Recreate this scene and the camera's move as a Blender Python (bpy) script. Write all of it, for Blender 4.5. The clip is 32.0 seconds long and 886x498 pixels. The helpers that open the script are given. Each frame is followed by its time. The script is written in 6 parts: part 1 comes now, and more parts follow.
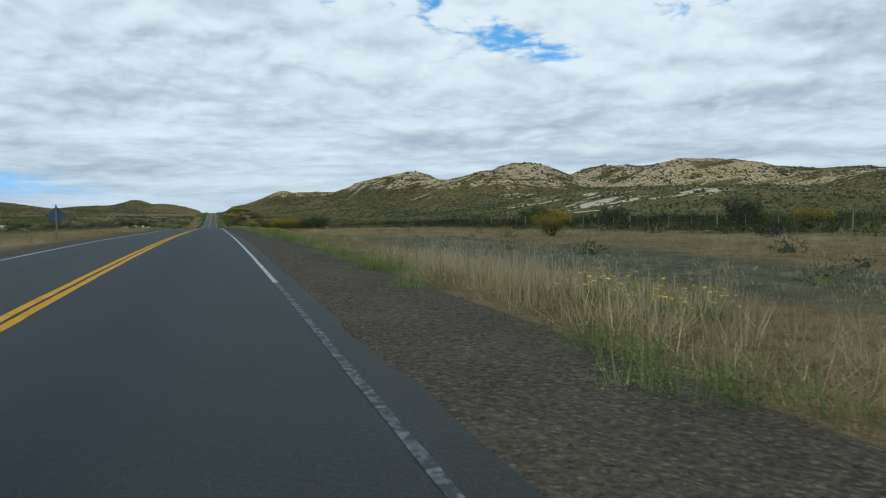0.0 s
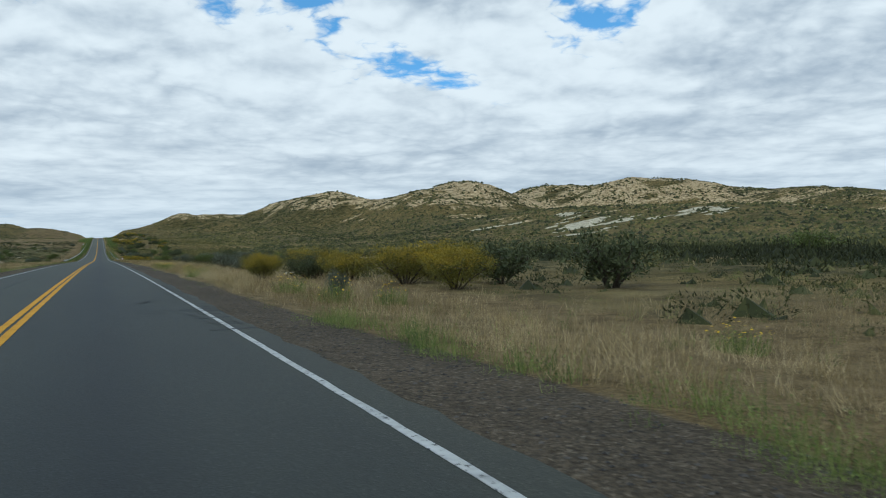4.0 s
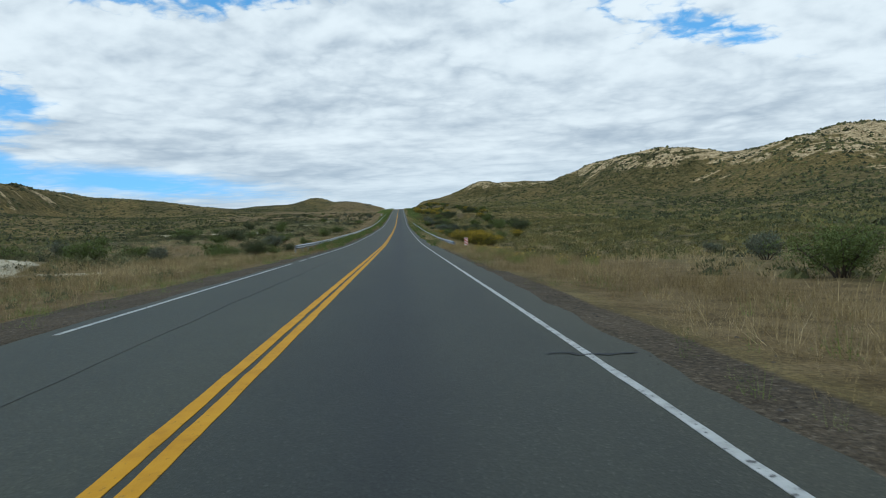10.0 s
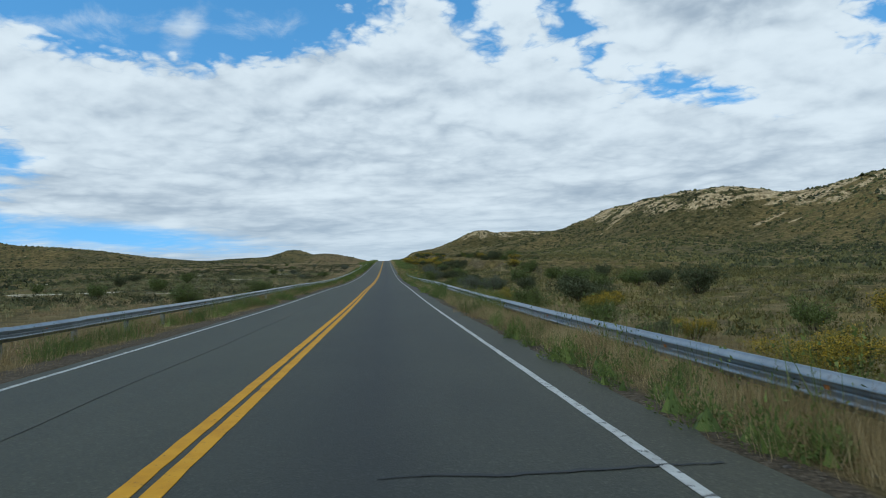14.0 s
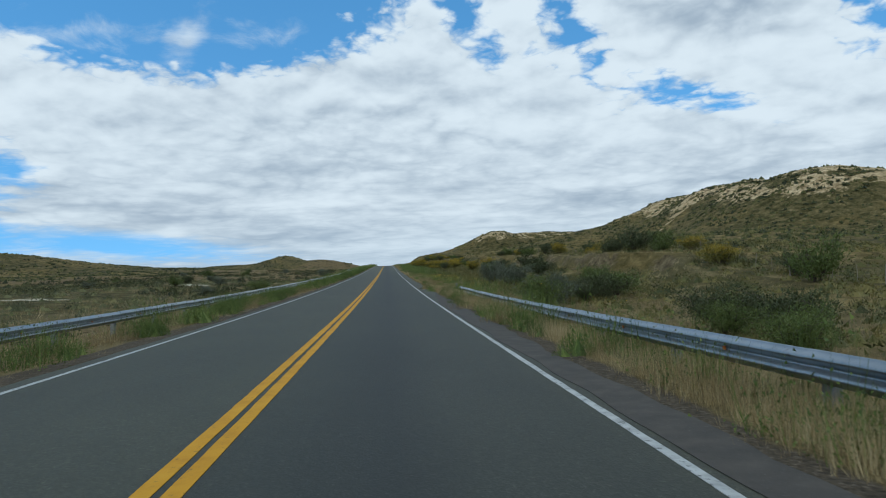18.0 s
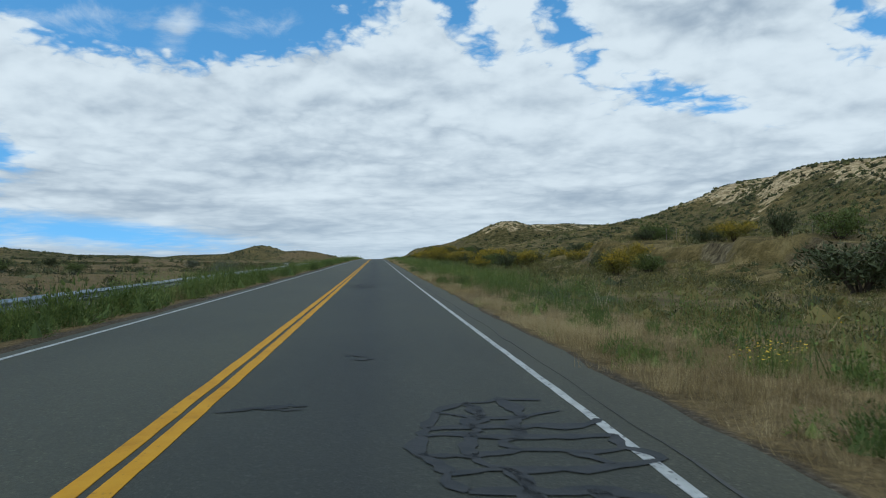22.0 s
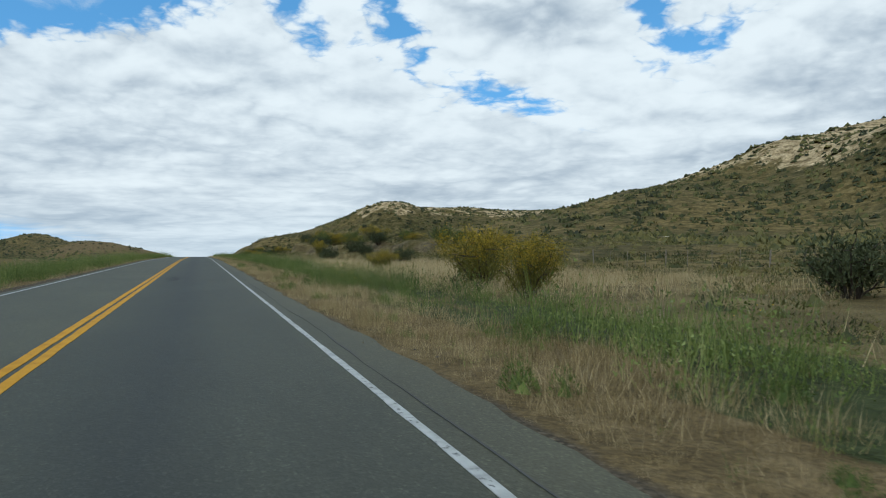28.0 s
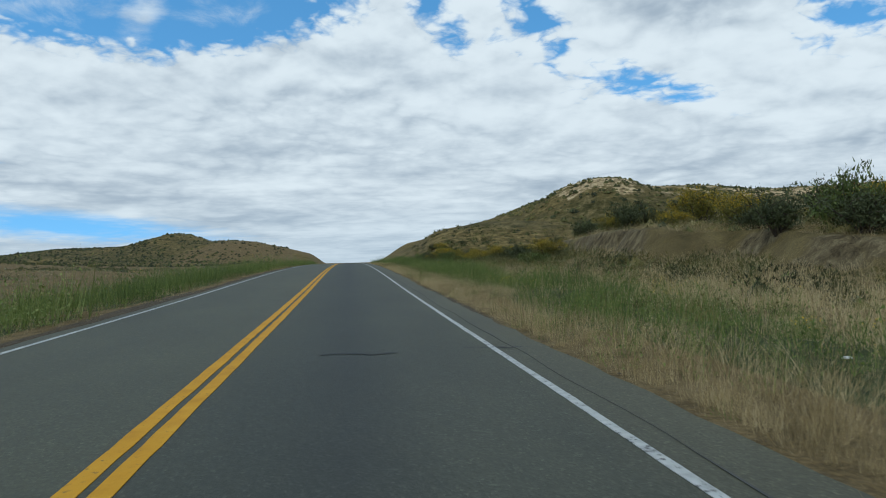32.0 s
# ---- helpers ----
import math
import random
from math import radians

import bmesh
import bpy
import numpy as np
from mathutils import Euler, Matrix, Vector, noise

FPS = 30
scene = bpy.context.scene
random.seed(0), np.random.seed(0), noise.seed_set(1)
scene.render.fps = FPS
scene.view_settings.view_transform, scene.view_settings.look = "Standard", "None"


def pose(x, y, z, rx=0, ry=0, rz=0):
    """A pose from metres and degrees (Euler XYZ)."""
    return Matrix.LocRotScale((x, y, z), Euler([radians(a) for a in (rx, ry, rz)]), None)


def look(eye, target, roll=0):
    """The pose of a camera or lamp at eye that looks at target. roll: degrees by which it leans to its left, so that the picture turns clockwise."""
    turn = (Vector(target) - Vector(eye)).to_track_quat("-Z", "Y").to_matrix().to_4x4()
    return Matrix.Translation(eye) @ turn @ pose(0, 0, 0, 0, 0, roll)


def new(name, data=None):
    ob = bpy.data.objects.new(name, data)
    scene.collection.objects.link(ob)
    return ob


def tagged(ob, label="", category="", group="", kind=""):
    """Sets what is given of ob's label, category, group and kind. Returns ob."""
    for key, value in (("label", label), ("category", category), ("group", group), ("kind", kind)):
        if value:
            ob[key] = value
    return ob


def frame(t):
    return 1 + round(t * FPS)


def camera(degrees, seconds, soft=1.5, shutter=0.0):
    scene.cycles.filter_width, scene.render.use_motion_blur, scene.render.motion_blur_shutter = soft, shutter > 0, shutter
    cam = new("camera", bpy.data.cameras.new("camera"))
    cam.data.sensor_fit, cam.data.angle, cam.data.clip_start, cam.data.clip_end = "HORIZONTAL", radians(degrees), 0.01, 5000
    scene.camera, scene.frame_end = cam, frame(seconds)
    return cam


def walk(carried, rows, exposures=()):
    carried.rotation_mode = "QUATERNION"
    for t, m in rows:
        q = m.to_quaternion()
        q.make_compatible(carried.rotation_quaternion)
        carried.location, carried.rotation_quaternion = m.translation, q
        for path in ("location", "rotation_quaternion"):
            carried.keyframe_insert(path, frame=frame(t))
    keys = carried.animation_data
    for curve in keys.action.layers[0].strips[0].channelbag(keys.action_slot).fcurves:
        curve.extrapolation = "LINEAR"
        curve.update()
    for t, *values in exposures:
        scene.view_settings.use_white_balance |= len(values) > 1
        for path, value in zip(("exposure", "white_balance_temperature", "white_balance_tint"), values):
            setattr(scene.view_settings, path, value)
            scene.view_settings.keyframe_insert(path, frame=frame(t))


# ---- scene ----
cam = camera(61.48, 32.0, soft=1.0, shutter=0.03)
# seconds, x, y, z, tilt, roll, turn
PATH = [
    (0.0, 2.400, 13.697, 1.246, 87.15, 0.87, -17.07),
    (0.5, 2.198, 25.251, 1.367, 87.40, 1.45, -24.66),
    (1.0, 2.027, 36.813, 1.398, 87.87, 1.41, -27.70),
    (1.5, 1.908, 48.390, 1.376, 88.57, 1.13, -28.73),
    (2.0, 1.791, 60.002, 1.313, 89.21, 1.29, -29.70),
    (2.5, 1.625, 71.646, 1.207, 89.53, 1.24, -30.53),
    (4.5, 1.455, 118.360, 0.759, 88.86, 1.02, -16.97),
    (5.0, 1.406, 130.055, 0.622, 88.84, 1.94, -4.71),
    (5.5, 1.376, 141.765, 0.470, 88.50, 2.18, 3.34),
    (6.0, 1.346, 153.489, 0.298, 87.45, 0.90, 8.51),
    (6.5, 1.323, 165.225, 0.113, 86.70, -0.23, 11.47),
    (7.0, 1.379, 176.966, -0.076, 86.11, 0.28, 15.51),
    (7.5, 1.406, 188.691, -0.271, 85.99, -0.36, 16.33),
    (8.0, 1.385, 200.489, -0.479, 86.70, 0.62, 16.75),
    (8.5, 1.469, 212.371, -0.708, 87.82, 1.75, 17.50),
    (9.0, 1.453, 224.266, -0.947, 88.08, 1.54, 14.61),
    (9.5, 1.510, 236.194, -1.182, 87.79, 1.53, 0.25),
    (10.0, 1.563, 248.165, -1.415, 87.30, 2.00, -3.26),
    (10.5, 1.574, 260.185, -1.651, 88.61, 2.37, -4.13),
    (11.0, 1.566, 272.280, -1.897, 89.72, 2.28, -4.81),
    (11.5, 1.598, 284.471, -2.145, 90.61, 2.40, -5.08),
    (12.0, 1.602, 296.709, -2.381, 90.93, 2.42, -5.01),
    (12.5, 1.632, 308.988, -2.610, 91.46, 2.91, -4.75),
    (13.0, 1.655, 321.313, -2.795, 91.68, 2.32, -4.13),
    (13.5, 1.627, 333.686, -2.912, 91.54, 2.03, -4.06),
    (14.0, 1.598, 346.108, -2.992, 91.51, 1.82, -4.35),
    (14.5, 1.525, 358.575, -3.073, 91.97, 1.78, -4.45),
    (16.5, 1.453, 408.643, -3.152, 92.12, 2.36, -4.23),
    (17.0, 1.394, 421.242, -3.178, 92.01, 2.35, -4.31),
    (17.5, 1.454, 433.927, -3.209, 92.03, 2.34, -4.44),
    (18.0, 1.484, 446.693, -3.182, 92.08, 2.13, -4.24),
    (18.5, 1.545, 459.529, -3.102, 92.10, 1.73, -4.07),
    (19.0, 1.593, 472.411, -2.987, 91.98, 1.07, -3.86),
    (19.5, 1.582, 485.307, -2.838, 91.69, 0.43, -3.84),
    (20.0, 1.627, 498.210, -2.656, 91.74, 0.75, -3.82),
    (20.5, 1.689, 511.110, -2.439, 91.76, 0.54, -3.97),
    (21.0, 1.667, 524.012, -2.195, 91.91, 0.83, -4.15),
    (21.5, 1.717, 536.900, -1.950, 91.72, 0.89, -4.64),
    (22.0, 1.657, 549.862, -1.698, 91.71, 0.73, -5.09),
    (22.5, 1.683, 562.903, -1.431, 91.50, 0.93, -5.49),
    (23.0, 1.652, 576.005, -1.145, 91.41, 1.22, -5.65),
    (23.5, 1.689, 589.148, -0.846, 91.35, 1.67, -3.30),
    (24.0, 1.683, 602.295, -0.540, 91.66, 1.96, 5.45),
    (24.5, 1.716, 615.402, -0.226, 91.94, 2.73, 8.28),
    (25.0, 1.798, 628.447, 0.095, 91.39, 2.52, -6.94),
    (25.5, 1.816, 641.462, 0.422, 91.27, 1.78, -13.62),
    (26.0, 1.837, 654.451, 0.734, 91.47, 1.55, -15.26),
    (26.5, 1.875, 667.416, 1.025, 91.58, 1.60, -17.81),
    (28.5, 1.864, 719.130, 2.271, 90.81, 0.21, -17.82),
    (29.0, 1.837, 732.033, 2.547, 90.54, 0.37, -16.62),
    (29.5, 1.703, 744.888, 2.825, 90.42, 0.68, -15.91),
    (30.0, 1.718, 757.661, 3.105, 90.34, 1.02, -15.19),
    (30.5, 1.599, 770.408, 3.378, 90.30, 1.12, -14.94),
    (31.0, 1.499, 783.127, 3.646, 90.23, 1.26, -13.69),
    (31.5, 1.501, 795.824, 3.898, 90.42, 1.36, -7.80),
    (32.0, 1.496, 808.511, 4.106, 90.88, 1.36, -7.25),
]
walk(cam, [(r[0], pose(*r[1:])) for r in PATH], exposures=((0.0, -0.20, 5700, 0.0), (2.0, -0.24, 5700, 0.0), (5.0, -0.12, 5750, 0.5), (6.0, -0.06, 5950, 1.0), (7.0, 0.06, 6050, 1.0), (8.0, 0.00, 6000, 1.0), (9.0, -0.20, 5850, 1.0), (10.0, -0.12, 5750, 0.5), (11.0, -0.25, 5650, 0.5), (13.0, -0.25, 5650, 0.5), (17.0, -0.25, 5650, 0.5), (24.0, -0.30, 5650, 0.5), (25.0, -0.28, 5700, 0.5), (26.0, -0.12, 5850, 1.0), (29.0, -0.12, 5850, 1.0), (30.0, -0.20, 5800, 1.0), (31.0, -0.20, 5800, 1.0), (32.0, -0.24, 5750, 0.5)))

# ---------------------------------------------------------------- light
SUN_AZ, SUN_EL = radians(-128), radians(48)


def build_world():
    w = bpy.data.worlds.new("sky")
    scene.world = w
    w.use_nodes = True
    nt = w.node_tree
    nt.nodes.clear()
    N, L = nt.nodes.new, nt.links.new

    def math_(op, a, b=None, c=None, clamp=False):
        n = N("ShaderNodeMath")
        n.operation, n.use_clamp = op, clamp
        for i, v in enumerate((a, b, c)):
            if v is None:
                continue
            if isinstance(v, (int, float)):
                n.inputs[i].default_value = v
            else:
                L(v, n.inputs[i])
        return n.outputs[0]

    def mix(f, a, b):
        n = N("ShaderNodeMix")
        n.data_type = "RGBA"
        for sock, v in ((n.inputs[0], f), (n.inputs[6], a), (n.inputs[7], b)):
            if isinstance(v, (int, float)):
                sock.default_value = v
            elif isinstance(v, tuple):
                sock.default_value = (*v, 1)
            else:
                L(v, sock)
        return n.outputs[2]

    def noise_(vec, scale, detail=8.0, rough=0.55, dist=0.0):
        n = N("ShaderNodeTexNoise")
        n.inputs["Scale"].default_value, n.inputs["Detail"].default_value = scale, detail
        n.inputs["Roughness"].default_value, n.inputs["Distortion"].default_value = rough, dist
        L(vec, n.inputs["Vector"])
        return n.outputs[0]

    def step(v, lo, hi):
        n = N("ShaderNodeMapRange")
        n.interpolation_type = "SMOOTHSTEP"
        n.inputs[1].default_value, n.inputs[2].default_value = lo, hi
        L(v, n.inputs[0])
        return n.outputs[0]

    tc = N("ShaderNodeTexCoord")
    sep = N("ShaderNodeSeparateXYZ")
    L(tc.outputs["Generated"], sep.inputs[0])
    x, y, z = sep.outputs
    az = math_("MULTIPLY", math_("ARCTAN2", x, y), 57.29578)
    el = math_("MULTIPLY", math_("ARCSINE", z), 57.29578)
    # the deck of cloud: bearing against the logarithm of the height, so that banks flatten towards the horizon
    com = N("ShaderNodeCombineXYZ")
    L(math_("MULTIPLY", az, 0.055), com.inputs[0])
    L(math_("MULTIPLY", math_("LOGARITHM", math_("ADD", math_("MAXIMUM", z, 0.0), 0.055), 2.71828), 2.1), com.inputs[1])
    p = com.outputs[0]

    def moved(dx, dy, sx=1.0, sy=1.0):
        m = N("ShaderNodeMapping")
        m.inputs["Location"].default_value, m.inputs["Scale"].default_value = (dx, dy, 0.0), (sx, sy, 1.0)
        L(p, m.inputs[0])
        return m.outputs[0]

    def inside(spots):
        """Degrees by which a direction lies inside the nearest of some leaning ellipses: azimuth, elevation, half length, half width, lean."""
        best = None
        for a0, e0, la, lb, lean in spots:
            c, s_ = math.cos(radians(lean)), math.sin(radians(lean))
            da, de = math_("SUBTRACT", az, a0), math_("SUBTRACT", el, e0)
            u = math_("MULTIPLY_ADD", da, c / la, math_("MULTIPLY", de, s_ / la))
            v = math_("MULTIPLY_ADD", da, -s_ / lb, math_("MULTIPLY", de, c / lb))
            q = math_("SQRT", math_("MULTIPLY_ADD", u, u, math_("MULTIPLY", v, v)))
            d = math_("MULTIPLY", math_("SUBTRACT", 1.0, q), min(la, lb))
            best = d if best is None else math_("MAXIMUM", best, d)
        return best

    # blue openings, and the wisps that drift in them
    open_sky = inside(((-15.5, 21.9, 17, 6.6, 0), (-26, 18.6, 7, 1.6, 10), (6.9, 19.0, 2.6, 1.1, -55), (14.7, 18.0, 3.8, 1.15, -60), (20.8, 13.3, 4.0, 0.6, -20),
                       (34.5, 17.4, 3.2, 1.1, -56), (37.4, 15.6, 2.4, 0.8, 18), (-43, 8.6, 17.5, 4.3, -4), (-50, 14, 10, 6, 0), (-31, 4.6, 7, 1.7, -14),
                       (-20, 3.0, 9.5, 0.9, -5), (-25.6, 7.9, 1.8, 0.9, 0), (-80, 16, 14, 5, 0), (75, 20, 14, 4, 0)))
    veil = inside(((-14.2, 17.4, 2.0, 1.2, 60), (-9.6, 17.8, 2.4, 0.7, 6), (-33, 6.8, 6.0, 1.2, -8), (-38, 5.2, 5, 0.6, 0), (-28.4, 9.5, 3.2, 0.6, -8), (-22, 17.4, 3.5, 0.7, 8), (-41, 12.2, 3.5, 0.4, 0)))
    # rounded lumps: folded noise at two sizes, and frayed edges
    lump = math_("ABSOLUTE", math_("SUBTRACT", noise_(p, 4.2, 2.0, 0.5, 0.35), 0.5))
    lump2 = math_("ABSOLUTE", math_("SUBTRACT", noise_(p, 10.0, 3.0, 0.55, 0.25), 0.5))
    billow = math_("SUBTRACT", math_("MULTIPLY_ADD", lump, 2.0, lump2), 0.25)
    fray = math_("SUBTRACT", noise_(p, 3.4, 10.0, 0.62, 0.3), 0.5)
    rough = math_("MULTIPLY", math_("MULTIPLY_ADD", billow, 3.2, math_("MULTIPLY", fray, 2.2)), math_("MULTIPLY_ADD", step(el, 3.0, 14.0), 0.75, 0.25))
    edge = math_("SUBTRACT", math_("ADD", rough, 0.3), open_sky)
    overhead = math_("MULTIPLY", math_("SUBTRACT", noise_(p, 1.3, 9.0, 0.56, 0.3), 0.43), 26.0)
    edge = math_("MINIMUM", edge, math_("ADD", overhead, math_("MULTIPLY", step(el, 25.0, 20.5), 40.0)))
    wisp = math_("MULTIPLY", step(math_("MULTIPLY_ADD", fray, 5.5, veil), -0.5, 1.6), 0.75)
    mask = math_("MAXIMUM", step(edge, -0.45, 0.75), wisp)
    # lit tops, grey undersides, and long streaks low down
    # rounded puffs, as high as they are wide
    round_ = N("ShaderNodeCombineXYZ")
    L(math_("MULTIPLY", az, 0.1), round_.inputs[0])
    L(math_("MULTIPLY_ADD", math_("POWER", 2.71828, math_("MULTIPLY", el, -0.25)), -1.3, math_("MULTIPLY", el, 0.17)), round_.inputs[1])

    def height(v):
        folded = math_("ABSOLUTE", math_("SUBTRACT", noise_(v, 1.0, 4.0, 0.5, 0.2), 0.5))
        return math_("MULTIPLY_ADD", folded, 1.3, math_("MULTIPLY", noise_(v, 1.7, 6.0, 0.5, 0.2), 0.9))

    up = N("ShaderNodeMapping")
    up.inputs["Location"].default_value = (-0.04, 0.15, 0.0)
    L(round_.outputs[0], up.inputs[0])
    relief = math_("MULTIPLY", math_("SUBTRACT", height(round_.outputs[0]), height(up.outputs[0])), math_("MULTIPLY_ADD", step(el, 3.0, 12.0), 0.5, 0.5))
    bands = math_("MULTIPLY", math_("SUBTRACT", noise_(moved(0.3, 0.1, 0.45, 1.0), 3.6, 3.5, 0.45, 0.3), 0.5), math_("MULTIPLY_ADD", step(el, 12.0, 3.0), 1.0, 0.10))
    soft = math_("MULTIPLY", math_("SUBTRACT", noise_(moved(4.0, 2.0, 0.6, 1.0), 1.3, 4.0, 0.45, 0.3), 0.5), 1.0)
    rim = math_("MULTIPLY", math_("MULTIPLY", step(edge, 4.5, 0.4), step(el, 5.0, 12.0)), 0.30)
    tone = math_("ADD", math_("ADD", math_("MULTIPLY", relief, 1.65), bands), math_("ADD", math_("MULTIPLY_ADD", billow, 0.65, soft), rim))
    shade = step(math_("ADD", tone, 0.60), -0.2, 1.15)
    cloud = mix(shade, (0.44, 0.49, 0.565), (0.955, 0.955, 0.965))
    haze = step(el, 6.0, 0.0)
    cloud = mix(math_("MULTIPLY", haze, 0.4), cloud, (0.58, 0.66, 0.75))
    sky = N("ShaderNodeTexSky")
    raised = N("ShaderNodeCombineXYZ")
    L(x, raised.inputs[0])
    L(y, raised.inputs[1])
    L(math_("ADD", math_("MAXIMUM", z, 0.0), 0.22), raised.inputs[2])
    nv = N("ShaderNodeVectorMath")
    nv.operation = "NORMALIZE"
    L(raised.outputs[0], nv.inputs[0])
    L(nv.outputs[0], sky.inputs[0])
    sky.sky_type, sky.sun_disc = "NISHITA", False
    sky.sun_elevation, sky.sun_rotation = SUN_EL, SUN_AZ
    sky.air_density, sky.dust_density, sky.ozone_density = 1.0, 0.0, 3.0
    b1, b2 = N("ShaderNodeBackground"), N("ShaderNodeBackground")
    hs = N("ShaderNodeHueSaturation")
    hs.inputs["Saturation"].default_value, hs.inputs["Value"].default_value = 1.15, 1.50
    hs.inputs["Hue"].default_value = 0.488
    L(sky.outputs[0], hs.inputs["Color"])
    L(hs.outputs[0], b1.inputs[0])
    b1.inputs[1].default_value = 0.15
    L(cloud, b2.inputs[0])
    b2.inputs[1].default_value = 1.0
    ms = N("ShaderNodeMixShader")
    L(mask, ms.inputs[0])
    L(b1.outputs[0], ms.inputs[1])
    L(b2.outputs[0], ms.inputs[2])
    out = N("ShaderNodeOutputWorld")
    L(ms.outputs[0], out.inputs[0])


build_world()
sun = new("sun", bpy.data.lights.new("sun", "SUN"))
sun.data.energy, sun.data.angle, sun.data.color = 1.0, radians(9), (1.0, 0.97, 0.92)
sun.matrix_world = look((0, 0, 50), (0 - math.sin(SUN_AZ) * math.cos(SUN_EL), -math.cos(SUN_AZ) * math.cos(SUN_EL), 50 - math.sin(SUN_EL)))

# ---------------------------------------------------------------- numbers of the plan
rng = np.random.default_rng(7)
KNOT0, KNOT_STEP = -40.0, 30.0
PROFILE = np.array([-1.00, -0.53, 0.00, 0.04, -0.20, -0.48, -0.83, -1.29, -1.80, -2.39, -2.97, -3.58, -4.11, -4.34, -4.50, -4.48, -4.53, -4.34, -3.95, -3.41, -2.82, -2.15, -1.44, -0.70, -0.01, 0.74, 1.39, 2.04, 2.65, 3.08, 3.59, 3.87, 3.97, 3.79, 3.55, 3.30, 3.09, 2.92, 2.80, 2.69])
# hills: centre x, centre y, height, half width across, half width along the road
HILLS_EAST = [(502, 686, 53.0, 113, 93),
              (319, 736, 49.5, 68, 81),
              (260, 718, 36.5, 67, 118),
              (200, 762, 35.9, 57, 51),
              (187, 834, 36.3, 50, 94),
              (237, 902, 45.9, 75, 60),
              (171, 893, 23.8, 53, 25),
              (184, 958, 27.3, 71, 115),
              (122, 883, 15.4, 57, 60),
              (92, 1067, 27.5, 34, 41),
              (47, 1007, 11.4, 46, 33),
              (280, 508, 20.7, 89, 120),
              (329, 420, 19.8, 100, 120),
              (619, 636, 41.6, 135, 278),
              (135, 1104, 29.5, 98, 67),
              (239, 1125, 32.6, 107, 53),
              (437, 778, 48.3, 90, 123),
              (124, 700, 7.9, 47, 100)]
HILLS_WEST = [(-337, 658, 43.5, 54, 68),
              (-390, 589, 48.5, 145, 126),
              (-269, 737, 29.7, 23, 175),
              (-248, 869, 17.2, 98, 54),
              (-178, 1027, 7.4, 87, 111),
              (-125, 1390, 25.0, 46, 69),
              (-188, 1446, 18.3, 118, 134),
              (-77, 1340, 17.6, 63, 64),
              (-404, 1291, 24.1, 114, 147),
              (-303, 400, 13.7, 117, 149),
              (-369, 910, 31.7, 115, 121),
              (-700, 1499, 30.0, 199, 200)]


def road_z(y):
    """Height of the carriageway along the road."""
    u = (np.clip(np.asarray(y, float), -30.0, 1000.0) - KNOT0) / KNOT_STEP
    i = np.clip(np.floor(u).astype(int), 1, len(PROFILE) - 3)
    a = u - i
    p0, p1, p2, p3 = PROFILE[i - 1], PROFILE[i], PROFILE[i + 1], PROFILE[i + 2]
    return p1 + 0.5 * a * (p2 - p0 + a * (2 * p0 - 5 * p1 + 4 * p2 - p3 + a * (3 * (p1 - p2) + p3 - p0)))


def smooth(v, lo, hi):
    t = np.clip((np.asarray(v, float) - lo) / (hi - lo), 0, 1)
    return t * t * (3 - 2 * t)


def lattice(ix, iy, seed):
    h = (ix.astype(np.int64) * 374761393 + iy.astype(np.int64) * 668265263 + seed * 1274126177) & 0x7FFFFFFF
    h = ((h ^ (h >> 13)) * 1103515245 + 12345) & 0x7FFFFFFF
    return ((h ^ (h >> 16)) & 0xFFFF) / 65535.0


def vnoise(x, y, seed=0):
    ix, iy = np.floor(x), np.floor(y)
    fx, fy = x - ix, y - iy
    fx, fy = fx * fx * (3 - 2 * fx), fy * fy * (3 - 2 * fy)
    a, b = lattice(ix, iy, seed), lattice(ix + 1, iy, seed)
    c, d = lattice(ix, iy + 1, seed), lattice(ix + 1, iy + 1, seed)
    return (a + (b - a) * fx) * (1 - fy) + (c + (d - c) * fx) * fy


def fbm(x, y, seed=0, octaves=4):
    """Fractal noise about -1 to 1."""
    s, amp, tot = 0.0, 1.0, 0.0
    x, y = np.asarray(x, float), np.asarray(y, float)
    for k in range(octaves):
        s = s + amp * (vnoise(x * 2 ** k + 17.3 * k, y * 2 ** k - 9.1 * k, seed + k) - 0.5) * 2
        tot += amp
        amp *= 0.5
    return s / tot * 1.5


def hills(x, y):
    s = 0.0
    for cx, cy, hh, rx, ry in HILLS_EAST + HILLS_WEST:
        s = s + (hh * np.exp(-((x - cx) / rx) ** 2 - ((y - cy) / ry) ** 2)) ** 3
    return (s + 1e-9) ** (1 / 3)


def edge_east(y):
    """Where the asphalt ends beyond the right-hand edge line."""
    return 3.78 + 0.42 * smooth(y, 235, 280) - 0.2 * smooth(y, 320, 345) + 0.16 * smooth(y, 440, 490) + 0.06 * fbm(y / 3.0, y * 0 + 3, 5) + 0.05 * fbm(y / 0.7, y * 0, 6, 2)


def verge_east(y):
    """Where the gravel shoulder gives way to grass on the right."""
    return 6.0 - 0.9 * smooth(y, 85, 125) - 0.55 * smooth(y, 220, 255) - 0.25 * smooth(y, 290, 320) - 0.2 * smooth(y, 470, 500) + 0.22 * fbm(y / 6.0, y * 0 + 1, 8)


def verge_west(y):
    return 5.8 - 1.3 * smooth(y, 250, 300) - 0.45 * smooth(y, 480, 540) + 0.25 * fbm(y / 6.0, y * 0 + 1, 9)


def bank_face(y):
    return 27.0 - 4.0 * smooth(y, 520, 500) + 3.5 * fbm(y / 16.0, y * 0, 21, 3) - 6.0 * smooth(y, 800, 850)


